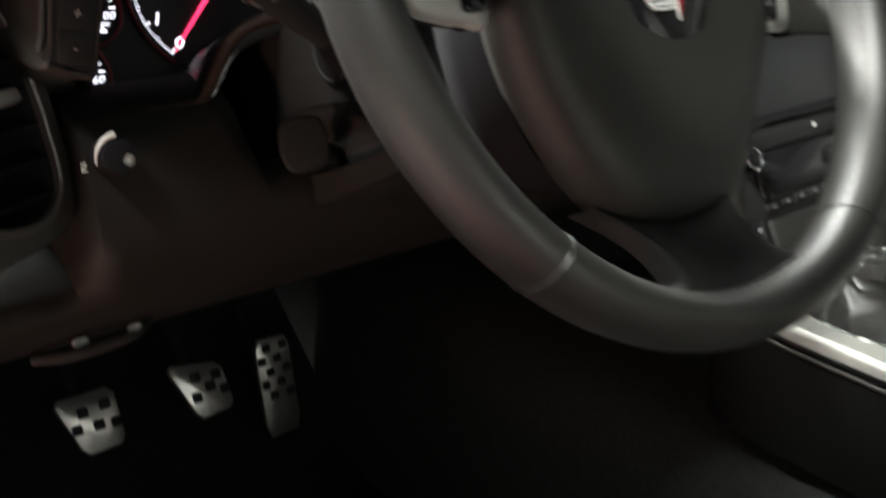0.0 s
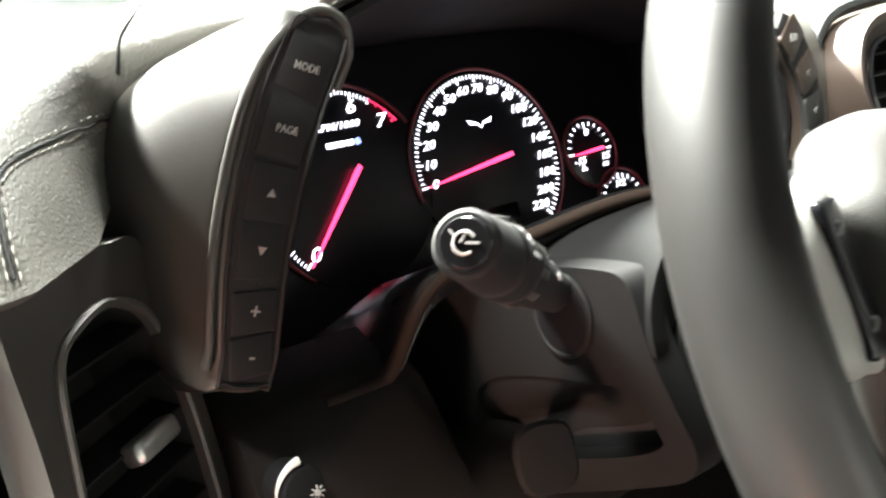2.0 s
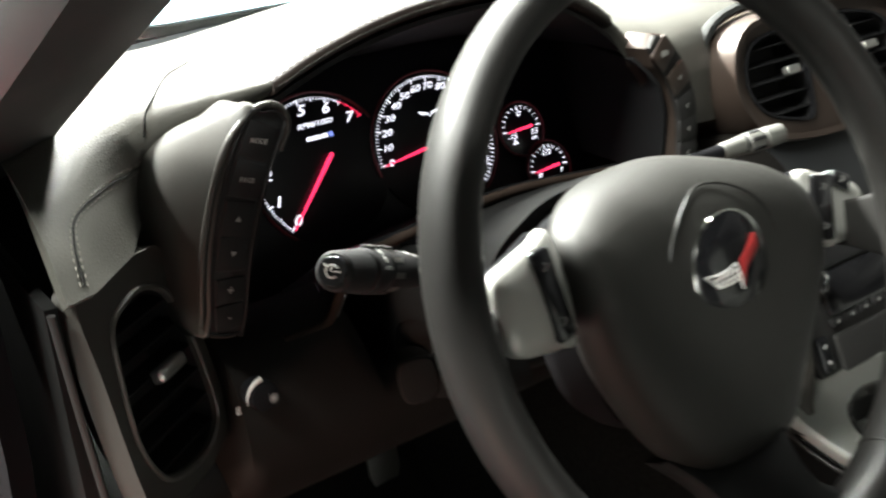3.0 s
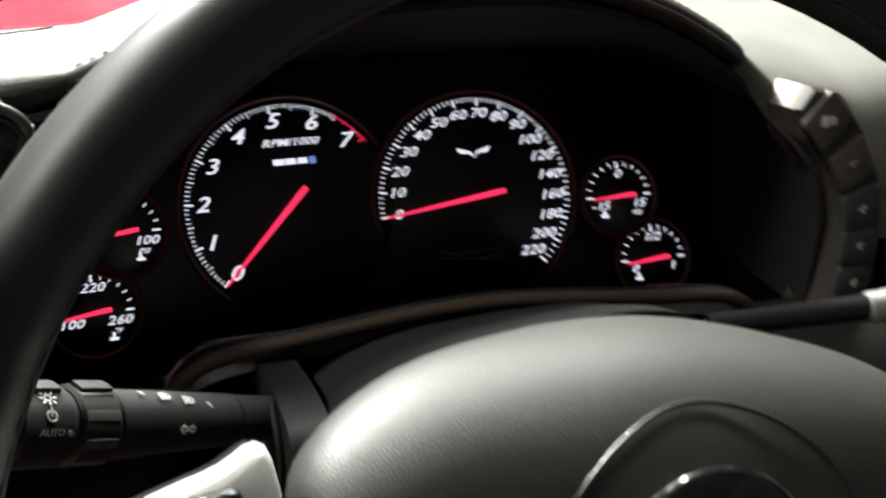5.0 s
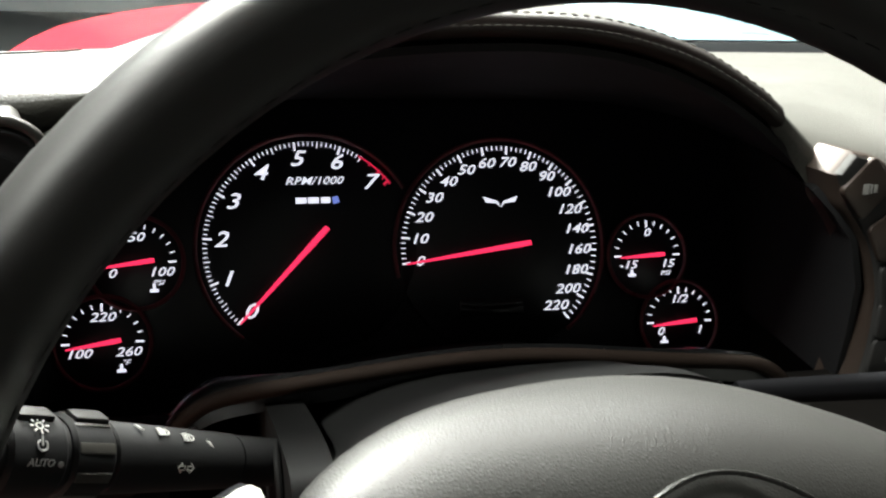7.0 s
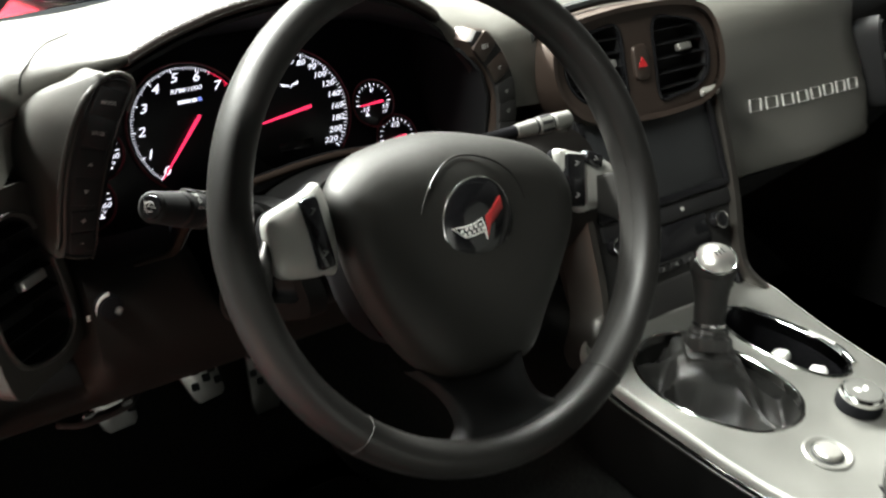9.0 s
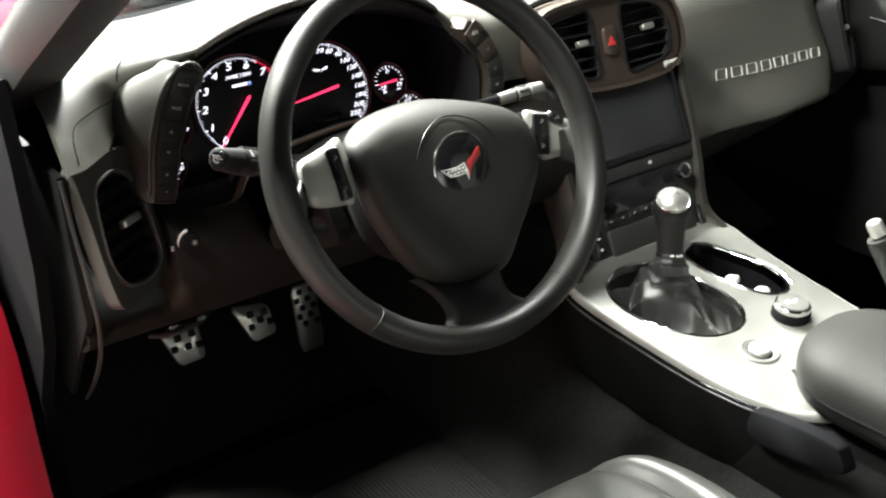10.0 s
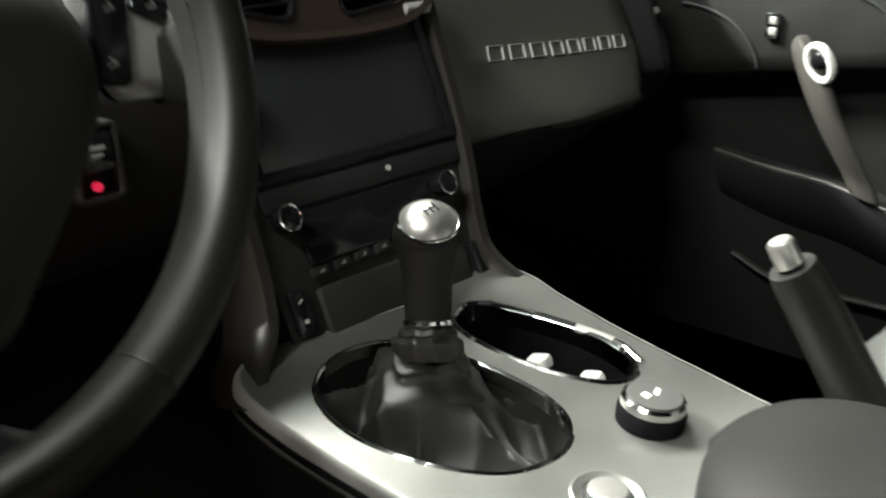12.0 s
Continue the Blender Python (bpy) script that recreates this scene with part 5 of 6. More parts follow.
# ---- centre stack ----
def centre_stack():
    s = thing("centre_stack", "black centre stack with dark screen, round knobs, satin side trims", "dashboard", at=STACK.translation)
    out = [V(-0.118, 0.080), V(-0.110, 0.086), V(0.088, 0.086), V(0.094, 0.080), V(0.088, -0.02), V(0.074, -0.085), V(0.072, -0.130), V(-0.112, -0.130), V(-0.116, -0.085)][::-1]
    part("fascia", slab(out, 0.06, 0.002, 0.0), PLASTIC, s, "black fascia", STACK)
    fr = part("screen_frame", frame_ring(rounded(0.184, 0.104, 0.005, cx=-0.012, cy=0.030), 0.008, 0.008, 0.0015), GLOSS, s, "gloss black screen frame", STACK @ at(0, 0, 0.005))
    part("screen", slab(rounded(0.168, 0.088, 0.003, cx=-0.012, cy=0.030), 0.004, 0.0004, 0.0), SCREEN, fr, "dark glass screen", STACK @ at(0, 0, 0.0022))
    part("latch_strip", slab(rounded(0.180, 0.016, 0.003, cx=-0.014, cy=-0.032), 0.006, 0.001, 0.003), DARK, s, "", STACK)
    part("lock_mark", lathe([(0.0022, 0), (0.0022, 0.001)], 12), PRINT, s, "", STACK @ at(0.004, -0.031, 0.0032))
    part("climate_panel", slab(rounded(0.118, 0.036, 0.004, cx=-0.024, cy=-0.060), 0.006, 0.001, 0.0025), GLOSS, s, "dark climate display", STACK)
    for x, y in ((0.046, -0.053), (-0.094, -0.045)):
        k = part("knob", lathe([(0.0085, 0.0), (0.0085, 0.009), (0.0078, 0.0108), (0.004, 0.0115)], 32), GLOSS, s, "round black knob", STACK @ at(x, y, 0.002))
        part("knob_ring", tube([V(0.0082 * math.cos(2 * math.pi * i / 32), 0.0082 * math.sin(2 * math.pi * i / 32), 0.0105) for i in range(32)], 0.0009, 8, closed=True), CHROME, k, "chrome ring", STACK @ at(x, y, 0.002))
    for i in range(6):
        b = part("climate_button", slab(rounded(0.014, 0.007, 0.002), 0.004, 0.001, 0.003), DARK, s, "", STACK @ at(-0.078 + 0.0185 * i, -0.0835 + 0.0006 * i, 0.001))
        part("symbol", bars([(0, 0, 0.0035, 0.0009, 12 * (i % 3)), (0.001, 0.0013, 0.0015, 0.0008, 0)]), MARKGREY, b, "plain pale mark", STACK @ at(-0.078 + 0.0185 * i, -0.0835 + 0.0006 * i, 0.0044))
    part("lid", slab(rounded(0.135, 0.034, 0.004, cx=-0.018, cy=-0.110), 0.006, 0.002, 0.0035), PLASTIC, s, "black storage lid", STACK)
    sw = part("rocker_switch", slab(rounded(0.014, 0.030, 0.003, cx=-0.102, cy=-0.104), 0.006, 0.0015, 0.004), GLOSS, s, "black rocker switch", STACK)
    part("symbol", bars([(-0.102, -0.097, 0.004, 0.0012, 30), (-0.102, -0.110, 0.0028, 0.0028, 0)]), PRINT, sw, "plain pale mark", STACK @ at(0, 0, 0.0044))
    sw = part("rocker_switch", slab(rounded(0.010, 0.026, 0.003, cx=0.060, cy=-0.112), 0.006, 0.0015, 0.004), GLOSS, s, "black rocker switch", STACK)
    for side in (1, -1):
        if side > 0:
            path = curve([(0.467, -0.112, 0.527), (0.464, -0.125, 0.50), (0.459, -0.148, 0.453), (0.452, -0.168, 0.410), (0.442, -0.186, 0.372), (0.440, -0.200, 0.350), (0.452, -0.226, 0.328), (0.462, -0.262, 0.312)], 40)
        else:
            path = curve([(0.247, -0.112, 0.527), (0.249, -0.125, 0.50), (0.250, -0.148, 0.453), (0.248, -0.168, 0.410), (0.244, -0.186, 0.372), (0.236, -0.198, 0.350), (0.215, -0.214, 0.334), (0.203, -0.236, 0.330)], 40)
        rows = []
        for p in path:
            rows.append([p + V(-0.010 * side, 0.002, 0.000), p + V(-0.006 * side, -0.007, 0.004), p + V(0.002 * side, -0.007, 0.004), p + V(0.008 * side, 0.003, 0.0), p + V(0.010 * side, 0.030, -0.006), p + V(-0.008 * side, 0.030, -0.006)])
        part("side_trim", skin(rows), TRIMGREY, s, "dark satin side trim", None, 60)
    part("cover_chip", moved(box(0.026, 0.008, 0.008, 0.003), pose(0.448, -0.124, 0.522, 20)), SILVER, s, "pale satin end piece")


centre_stack()


# ---- console ----
def console():
    c = thing("centre_console", "black centre console with a satin metal top plate", "console", at=(0.32, -0.4, 0.2))
    outline = [(0.236, -0.196), (0.212, -0.206), (0.201, -0.228), (0.199, -0.27), (0.203, -0.32), (0.208, -0.37), (0.216, -0.42), (0.232, -0.47), (0.252, -0.505), (0.30, -0.53), (0.38, -0.53),
               (0.430, -0.48), (0.436, -0.41), (0.438, -0.345), (0.441, -0.30), (0.446, -0.262), (0.452, -0.226), (0.440, -0.204), (0.40, -0.203), (0.35, -0.208), (0.29, -0.202)]
    out = loop([on_plate(*p) for p in outline], 110)
    boot = loop([on_plate(*p) for p in ((0.226, -0.262), (0.246, -0.236), (0.280, -0.226), (0.312, -0.240), (0.330, -0.282), (0.336, -0.330), (0.326, -0.362), (0.298, -0.378), (0.262, -0.370), (0.236, -0.340), (0.222, -0.300))], 60)
    cup = loop([on_plate(*p) for p in ((0.366, -0.236), (0.385, -0.232), (0.402, -0.252), (0.418, -0.300), (0.416, -0.340), (0.400, -0.358), (0.378, -0.352), (0.360, -0.322), (0.352, -0.280), (0.354, -0.250))], 52)
    if sum(out[i].x * out[(i + 1) % 110].y - out[(i + 1) % 110].x * out[i].y for i in range(110)) < 0:
        out = out[::-1]
    part("top_plate", holed(out, [boot, cup], 0.004), WEAVE, c, "satin metal top plate with a fine weave", PLATE)
    edge = [[PLATE @ V(p.x, p.y, z) for p in inset_ring(out, g)] for g, z in ((0.0002, 0.0006), (-0.002, 0.0002), (-0.004, -0.003), (-0.0045, -0.008))]
    part("plate_edge", skin(edge, caps=(False, False)), SILVER, c, "rounded satin edge", None, 60)
    part("edge_bead", tube([PLATE @ V(p.x, p.y, -0.010) for p in inset_ring(out, -0.004)], 0.0016, 8, closed=True), GLOSS, c)
    part("edge_bead", tube([PLATE @ V(p.x, p.y, -0.015) for p in inset_ring(out, -0.0046)], 0.0014, 8, closed=True), PODGREY, c)
    part("boot_ring", frame_ring(inset_ring(boot, -0.0022), 0.0034, 0.010, 0.0012), CHROME, c, "chrome ring round the boot", PLATE @ at(0, 0, 0.0012))
    part("cup_ring", frame_ring(inset_ring(cup, -0.0025), 0.0042, 0.014, 0.0015), CHROME, c, "chrome cup holder ring", PLATE @ at(0, 0, 0.0016))
    well = [[PLATE @ V(p.x, p.y, z) for p in inset_ring(cup, g)] for g, z in ((0.0, 0.0), (0.002, -0.02), (0.004, -0.07))]
    part("cup_well", skin(well, caps=(False, True)), GLOSS, c, "gloss black cup well")
    for x, y in ((0.376, -0.300), (0.386, -0.335)):
        part("cup_clip", puff(rounded(0.020, 0.015, 0.004), ((1, -0.004), (1, 0.0), (0.8, 0.003))), FLAGWHITE, c, "pale cup clip", PLATE @ pose(x - 0.30, y + 0.40, -0.009, -14, 10, 20))
    slider = [on_plate(x, y) for x, y in ((0.396, -0.238), (0.414, -0.280), (0.424, -0.325), (0.416, -0.352))]
    rail = [PLATE @ V(p.x, p.y, -0.001) for p in curve(slider, 24)]
    for i0, i1, mat in ((0, 6, GLOSS), (6, 11, CHROME), (11, 16, SILVER), (16, 24, CHROME)):
        part("cup_slide", tube(rail[i0:i1 + 1], 0.0044 if mat is not GLOSS else 0.0034, 10, 0.75), mat, c, "chrome sliding edge")
    # body below the plate, flaring to the carpeted tunnel
    rings = []
    for g, dz in ((-0.003, -0.010), (-0.0025, -0.030), (-0.001, -0.060), (0.003, -0.10)):
        rings.append([PLATE @ V(p.x, p.y, dz) for p in inset_ring(out, g)])
    part("side_body", skin(rings, caps=(False, True)), SHROUD, c, "black side body", None, 60)
    rear = [[V(x, y, z) for x, z in ((0.226, 0.17), (0.232, 0.25), (0.245, 0.280), (0.30, 0.288), (0.40, 0.288), (0.446, 0.278), (0.455, 0.24), (0.46, 0.17))] for y in (-0.44, -0.6, -0.9, -1.4)]
    part("rear_body", skin(rear), SHROUD, c, "", None, 50)
    pk = loop([(-0.060, 0.018), (-0.045, 0.028), (0.0, 0.031), (0.045, 0.026), (0.060, 0.012), (0.058, -0.030), (-0.052, -0.036)], 40)
    part("side_pocket", puff(pk, ((1, -0.012), (1, 0.0), (0.97, 0.003), (0.9, 0.004))), MATT, c, "black side cover", axes((0.2165, -0.520, 0.290), (0.0, -1.0, 0.13), (0.12, 0.13, 1.0)) @ Matrix.Diagonal((0.85, 0.50, 1, 1)))
    tun = [[V(x, y, z) for x, z in ((0.135, 0.05), (0.150, 0.10), (0.186, 0.17), (0.215, 0.205), (0.30, 0.215), (0.46, 0.205), (0.50, 0.15), (0.545, 0.05))] for y in (-1.5, -0.9, -0.4, -0.1, 0.2, 0.42)]
    solo("tunnel", skin(tun), TUNNEL, "dark grey carpeted transmission tunnel", "floor", kind="structure", angle=60)

    # gear lever
    g = thing("gear_lever", "black leather gear lever with silver knob cap and gathered boot", "gear lever", at=PLATE @ V(0.01, 0.13, 0))
    top_c, top_y = V(0.3095, -0.2658, 0.3428), V(0.331, -0.246, 0.421)
    rings = []
    # a slack skirt that sinks into the opening, a ledge, then a square head under the collar
    hub_x, hub_y, turn = 0.0070, 0.133, radians(-38)

    def square(th, half, k=8):
        """Reach of a rounded square of the given half width in one direction."""
        return half / (abs(math.cos(th - turn)) ** k + abs(math.sin(th - turn)) ** k) ** (1 / k)

    def crest(th, way, width):
        d = (th - way + math.pi) % (2 * math.pi) - math.pi
        return math.exp(-abs(d) / width) if abs(d) < 3 * width else 0.0

    def slack(th, u):
        """How far the folds hold the loose leather up, from 0 to 1."""
        total = 0.0
        for way, width, twist, high in ((-1.72, 0.16, -0.05, 0.85), (-1.50, 0.16, -0.10, 0.55), (-1.22, 0.14, 0.12, 0.62), (-0.70, 0.16, -0.25, 0.75), (-0.15, 0.14, 0.2, 0.7), (0.45, 0.18, -0.2, 0.7), (1.15, 0.2, 0.2, 0.7),
                                        (1.85, 0.14, -0.2, 0.7), (2.45, 0.16, 0.15, 0.85), (-3.08, 0.17, 0.10, 0.85), (-2.55, 0.10, 0.3, 0.22)):
            total = max(total, high * crest(th, way + twist * u, width))
        return total
    dense = [boot[i].lerp(boot[(i + 1) % 60], t) for i in range(60) for t in (0, 0.25, 0.5, 0.75)]
    for u in (1.0, 0.97, 0.93, 0.88, 0.82, 0.75, 0.67, 0.59, 0.51, 0.43, 0.35, 0.28, 0.21, 0.15, 0.10, 0.06, 0.03, 0.0):
        ring = []
        for p in dense:
            dx, dy = p.x - hub_x + 0.006, p.y - hub_y + 0.007
            th = math.atan2(dy, dx)
            far = math.hypot(dx, dy)
            near = min(square(th, 0.0312), far * 0.84)
            reach = near + (far - near) * u
            fall = min(1.0, u / (0.26 + 0.25 * max(0.0, math.cos(th + 1.3))))
            depth = 0.033 * (fall * fall * (3 - 2 * fall)) * min(1.0, (1.0 - u) / 0.16 + 0.12)
            z = -0.002 - depth * (1 - slack(th, u)) - 0.004 * u + 0.0008 * math.sin(13 * th + 9 * u) * min(1.0, 4 * u) * min(1.0, 8 * (1 - u))
            ring.append(PLATE @ V(hub_x - 0.006 + reach * math.cos(th), hub_y - 0.007 + reach * math.sin(th), z))
        rings.append(ring)
    for half, z, slip in ((0.0304, -0.0010, 0.97), (0.0285, 0.0002, 0.8), (0.0246, 0.0010, 0.6), (0.0222, 0.0016, 0.4), (0.0214, 0.0040, 0.25), (0.0218, 0.0050, 0.15), (0.0226, 0.0060, 0.05), (0.0230, 0.0068, 0.0), (0.0222, 0.0075, 0.0), (0.0206, 0.0079, 0.0), (0.0180, 0.0086, 0.0), (0.0150, 0.0110, 0.0)):
        ring = []
        for p in dense:
            th = math.atan2(p.y - hub_y + 0.007, p.x - hub_x + 0.006)
            near = min(square(th, half, 9 if z < 0.0076 else 5), 0.86 * math.hypot(p.x - hub_x + 0.006, p.y - hub_y + 0.007))
            crimp = 0.0006 * math.sin(5 * th + 90 * z) + 0.0016 * crest(th, -1.55, 0.12)
            ring.append(PLATE @ V(hub_x - 0.006 * slip + (near + crimp) * math.cos(th), hub_y - 0.007 * slip + (near + crimp) * math.sin(th), z + 0.0005 * math.sin(3 * th) + 0.0008 * math.sin(7 * th + 1)))
        rings.append(ring)
    part("boot", skin(rings, caps=(False, True)), BOOT, g, "gathered black leather boot", None, 75)
    up = (top_y - top_c).normalized()
    xx = V(1, 0, 0) - up * up.x
    m = axes(top_c, xx, up.cross(xx))
    scallop = []
    for rr, z in ((0.0215, -0.010), (0.0220, -0.004), (0.0215, 0.001), (0.0190, 0.0030), (0.0180, 0.0040), (0.0186, 0.0055), (0.0176, 0.0085), (0.0150, 0.0100)):
        scallop.append([(rr * math.cos(a) * (1 + 0.02 * math.sin(11 * a)), rr * math.sin(a) * (1 + 0.02 * math.sin(11 * a)), z + 0.0005 * math.sin(11 * a + 1)) for a in [2 * math.pi * i / 66 for i in range(66)]])
    part("collar", skin(scallop), BOOT, g, "gathered collar", m)
    part("collar_ring", lathe([(0.0152, 0.0105), (0.0160, 0.0115), (0.0160, 0.0135), (0.0148, 0.0145)], 36), CHROME, g, "chrome ring", m)
    part("grip", lathe([(0.0140, 0.013), (0.0146, 0.020), (0.0155, 0.040), (0.0182, 0.054), (0.0197, 0.062), (0.0187, 0.070), (0.012, 0.076)], 40), KNOBLEATHER, g, "black leather grip", m)
    head = m @ V(0, 0, 0.0663)
    part("knob_head", moved(lathe([(0.0216 * math.sin(radians(a)), -0.0216 * math.cos(radians(a))) for a in (8, 30, 50, 70, 90, 110, 130, 150, 172)], 36), Matrix.Translation(head)), KNOBLEATHER, g, "round leather knob", None, 80)
    way = V(-0.22, -0.34, 0.90).normalized()
    side = V(1, -0.2, 0.2)
    side = (side - way * side.dot(way)).normalized()
    mc = axes(head, side, way.cross(side))
    cap = part("knob_cap", lathe([(0.0224 * math.sin(radians(a)), 0.0224 * math.cos(radians(a))) for a in (56, 50, 40, 30, 20, 10, 3)], 40), BRUSHED, g, "silver knob cap", mc, 80)
    part("cap_ring", tube([V(0.0186 * math.cos(2 * math.pi * i / 40), 0.0186 * math.sin(2 * math.pi * i / 40), 0.0123) for i in range(40)], 0.0012, 8, closed=True), CHROME, cap, "bright cap ring", mc)
    part("shift_pattern", bars([(-0.004, 0, 0.0008, 0.008, 0), (0, 0, 0.0008, 0.008, 0), (0.004, 0, 0.0008, 0.008, 0), (0, 0, 0.0088, 0.0008, 0)]), DARK, cap, "dark gear pattern", mc @ at(0, 0, 0.0224))

    # rotary switch and start button
    r = thing("rotary_switch", "round black rotary switch with a chrome edge", "knob", at=PLATE @ V(0.064, 0.008, 0))
    m = PLATE @ at(0.064, 0.008, 0)
    part("body", lathe([(0.0205, -0.002), (0.0205, 0.008), (0.0195, 0.011), (0.0185, 0.0125)], 40), MATT, r, "", m)
    part("cap", lathe([(0.0192, 0.0115), (0.0190, 0.0155), (0.0175, 0.0172), (0.010, 0.0180), (0.003, 0.0182)], 40), CHROME, r, "chrome edged cap", m)
    part("dial_top", lathe([(0.0165, 0.0172), (0.0162, 0.0184), (0.010, 0.0188), (0.003, 0.0189)], 36), DIALGREY, r, "grey dial top", m)
    part("mark", bars([(0.002, 0.0, 0.007, 0.0028, 20), (-0.006, 0.002, 0.005, 0.0045, 0)]), FLAGWHITE, r, "plain pale mark", m @ at(0, 0, 0.0189))
    b = thing("start_button", "round silver push button in a sunken ring", "button", at=PLATE @ V(-0.013, -0.017, 0))
    m = PLATE @ at(-0.013, -0.017, 0)
    part("ring", lathe([(0.0205, -0.002), (0.0205, 0.0012), (0.0190, 0.0020), (0.0145, 0.0006), (0.0138, -0.001)], 40), WEAVE, b, "sunken silver ring", m)
    part("button", lathe([(0.0112, -0.002), (0.0112, 0.0040), (0.0098, 0.0054), (0.004, 0.0058)], 36), BRUSHED, b, "silver push button", m)
    part("gap", lathe([(0.0138, -0.003), (0.0138, 0.0005), (0.0110, 0.0004), (0.0110, -0.002)], 36), RUBBER, b, "", m)

    # armrest
    a = thing("armrest", "padded black leather armrest behind the console plate", "armrest", at=(0.32, -0.65, 0.31))
    rings = []
    nose = [(-0.525 + 0.075 * math.cos(q), 0.076 * math.sin(q) ** 0.75, 0.337 + 0.038 * math.sin(q) ** 0.9, 0.337 - 0.040 * math.sin(q) ** 0.9) for q in [radians(9 + 81 * k / 11) for k in range(12)]]
    for y, hw, top, low in nose + [(-0.62, 0.076, 0.375, 0.297), (-0.80, 0.076, 0.375, 0.298), (-0.98, 0.076, 0.375, 0.298)]:
        ring = []
        cx = 0.307
        for i in range(48):
            t = 2 * math.pi * i / 48
            cxx, szz = math.cos(t), math.sin(t)
            ex = abs(cxx) ** 0.62 * (1 if cxx > 0 else -1)
            ez = abs(szz) ** 0.7 * (1 if szz > 0 else -1)
            ring.append(V(cx + hw * ex, y - 0.020 * (1 - (cxx + 1) / 2) + 0.0, (top + low) / 2 + (top - low) / 2 * ez))
        rings.append(ring)
    part("cushion", skin(rings), ARMREST, a, "smooth black leather cushion", None, 80)
    seam = [V(0.307 - 0.0757, y, 0.332) for y in (-0.53, -0.6, -0.7, -0.8, -0.9)]
    part("seam", tube(curve([(0.256, -0.482, 0.331)] + [tuple(s) for s in seam], 24), 0.0014, 6), MATT, a, "dark sewn seam")

    # parking brake
    p = thing("parking_brake", "black parking brake lever with a silver button", "lever", at=(0.46, -0.5, 0.33))
    path = curve([(0.4535, -0.428, 0.392), (0.463, -0.440, 0.366), (0.472, -0.458, 0.330), (0.476, -0.476, 0.300), (0.478, -0.500, 0.270)], 16)
    part("grip", tube(path, [0.0145, 0.0158] + [0.0162 + 0.0002 * i for i in range(15)], 20, 1.0), LEATHER, p, "black leather grip")
    part("button", tube([(0.4485, -0.4205, 0.4085), (0.4490, -0.4212, 0.4068), (0.4520, -0.4255, 0.3970), (0.4530, -0.4272, 0.3935)], [0.0066, 0.0082, 0.0086, 0.0086], 16), BRUSHED, p, "silver release button")
    part("slot", moved(box(0.05, 0.11, 0.012, 0.004), at(0.478, -0.530, 0.272)), RUBBER, p)


console()


# ---- passenger side: badge, end vent, door ----
def dash_badge():
    b = thing("dash_badge", "row of eight plain embossed silver shapes on the passenger panel", "badge", at=(0.72, -0.06, 0.45))
    pad = bpy.data.objects["top_pad"]
    bpy.context.view_layer.update()
    for k in range(8):
        u = (k + 0.5) / 8
        aim = V(0.590 + 0.266 * u, -0.30, 0.4625 - 0.0225 * u)
        _, _, nrm, _ = pad.ray_cast(aim, V(0, 1, 0))
        _, near_end, _, _ = pad.ray_cast(aim - V(0.013, 0, -0.0011), V(0, 1, 0))
        _, far_end, _, _ = pad.ray_cast(aim + V(0.013, 0, -0.0011), V(0, 1, 0))
        if nrm.y > 0:
            nrm = -nrm
        right = far_end - near_end
        nrm = (nrm - right * nrm.dot(right) / right.length_squared).normalized()
        m = axes((near_end + far_end) / 2 + nrm * 0.0020, right, nrm.cross(right))
        w, h, sl = 0.0225, 0.0145, 0.0040
        out = [V(-w / 2, -h / 2), V(w / 2, -h / 2), V(w / 2 + sl, h / 2), V(-w / 2 + sl, h / 2)]
        part("badge_block", frame_ring(out, 0.0010, 0.0055, 0.0003), BADGE, b, "", m)


dash_badge()


def end_vent():
    m = axes((0.915, -0.026, 0.462), (0.90, 0.42, 0.0), (0.0, 0.30, 0.95))
    out = loop([(-0.020, 0.045), (0.0, 0.058), (0.020, 0.045), (0.025, 0.0), (0.021, -0.055), (0.0, -0.070), (-0.020, -0.055), (-0.025, 0.0)], 40)
    v = slatted_vent("air_vent", "narrow dark oval air vent at the dashboard's end", m @ at(0, 0, 0.006), inset_ring(out, 0.006), 6, 14, (0, 0.002, 0.008), DARK)
    part("housing", holed(out, [inset_ring(out, 0.0062)], 0.06), DARK, v, "black vent housing", m @ at(0, 0, 0.0045))


end_vent()


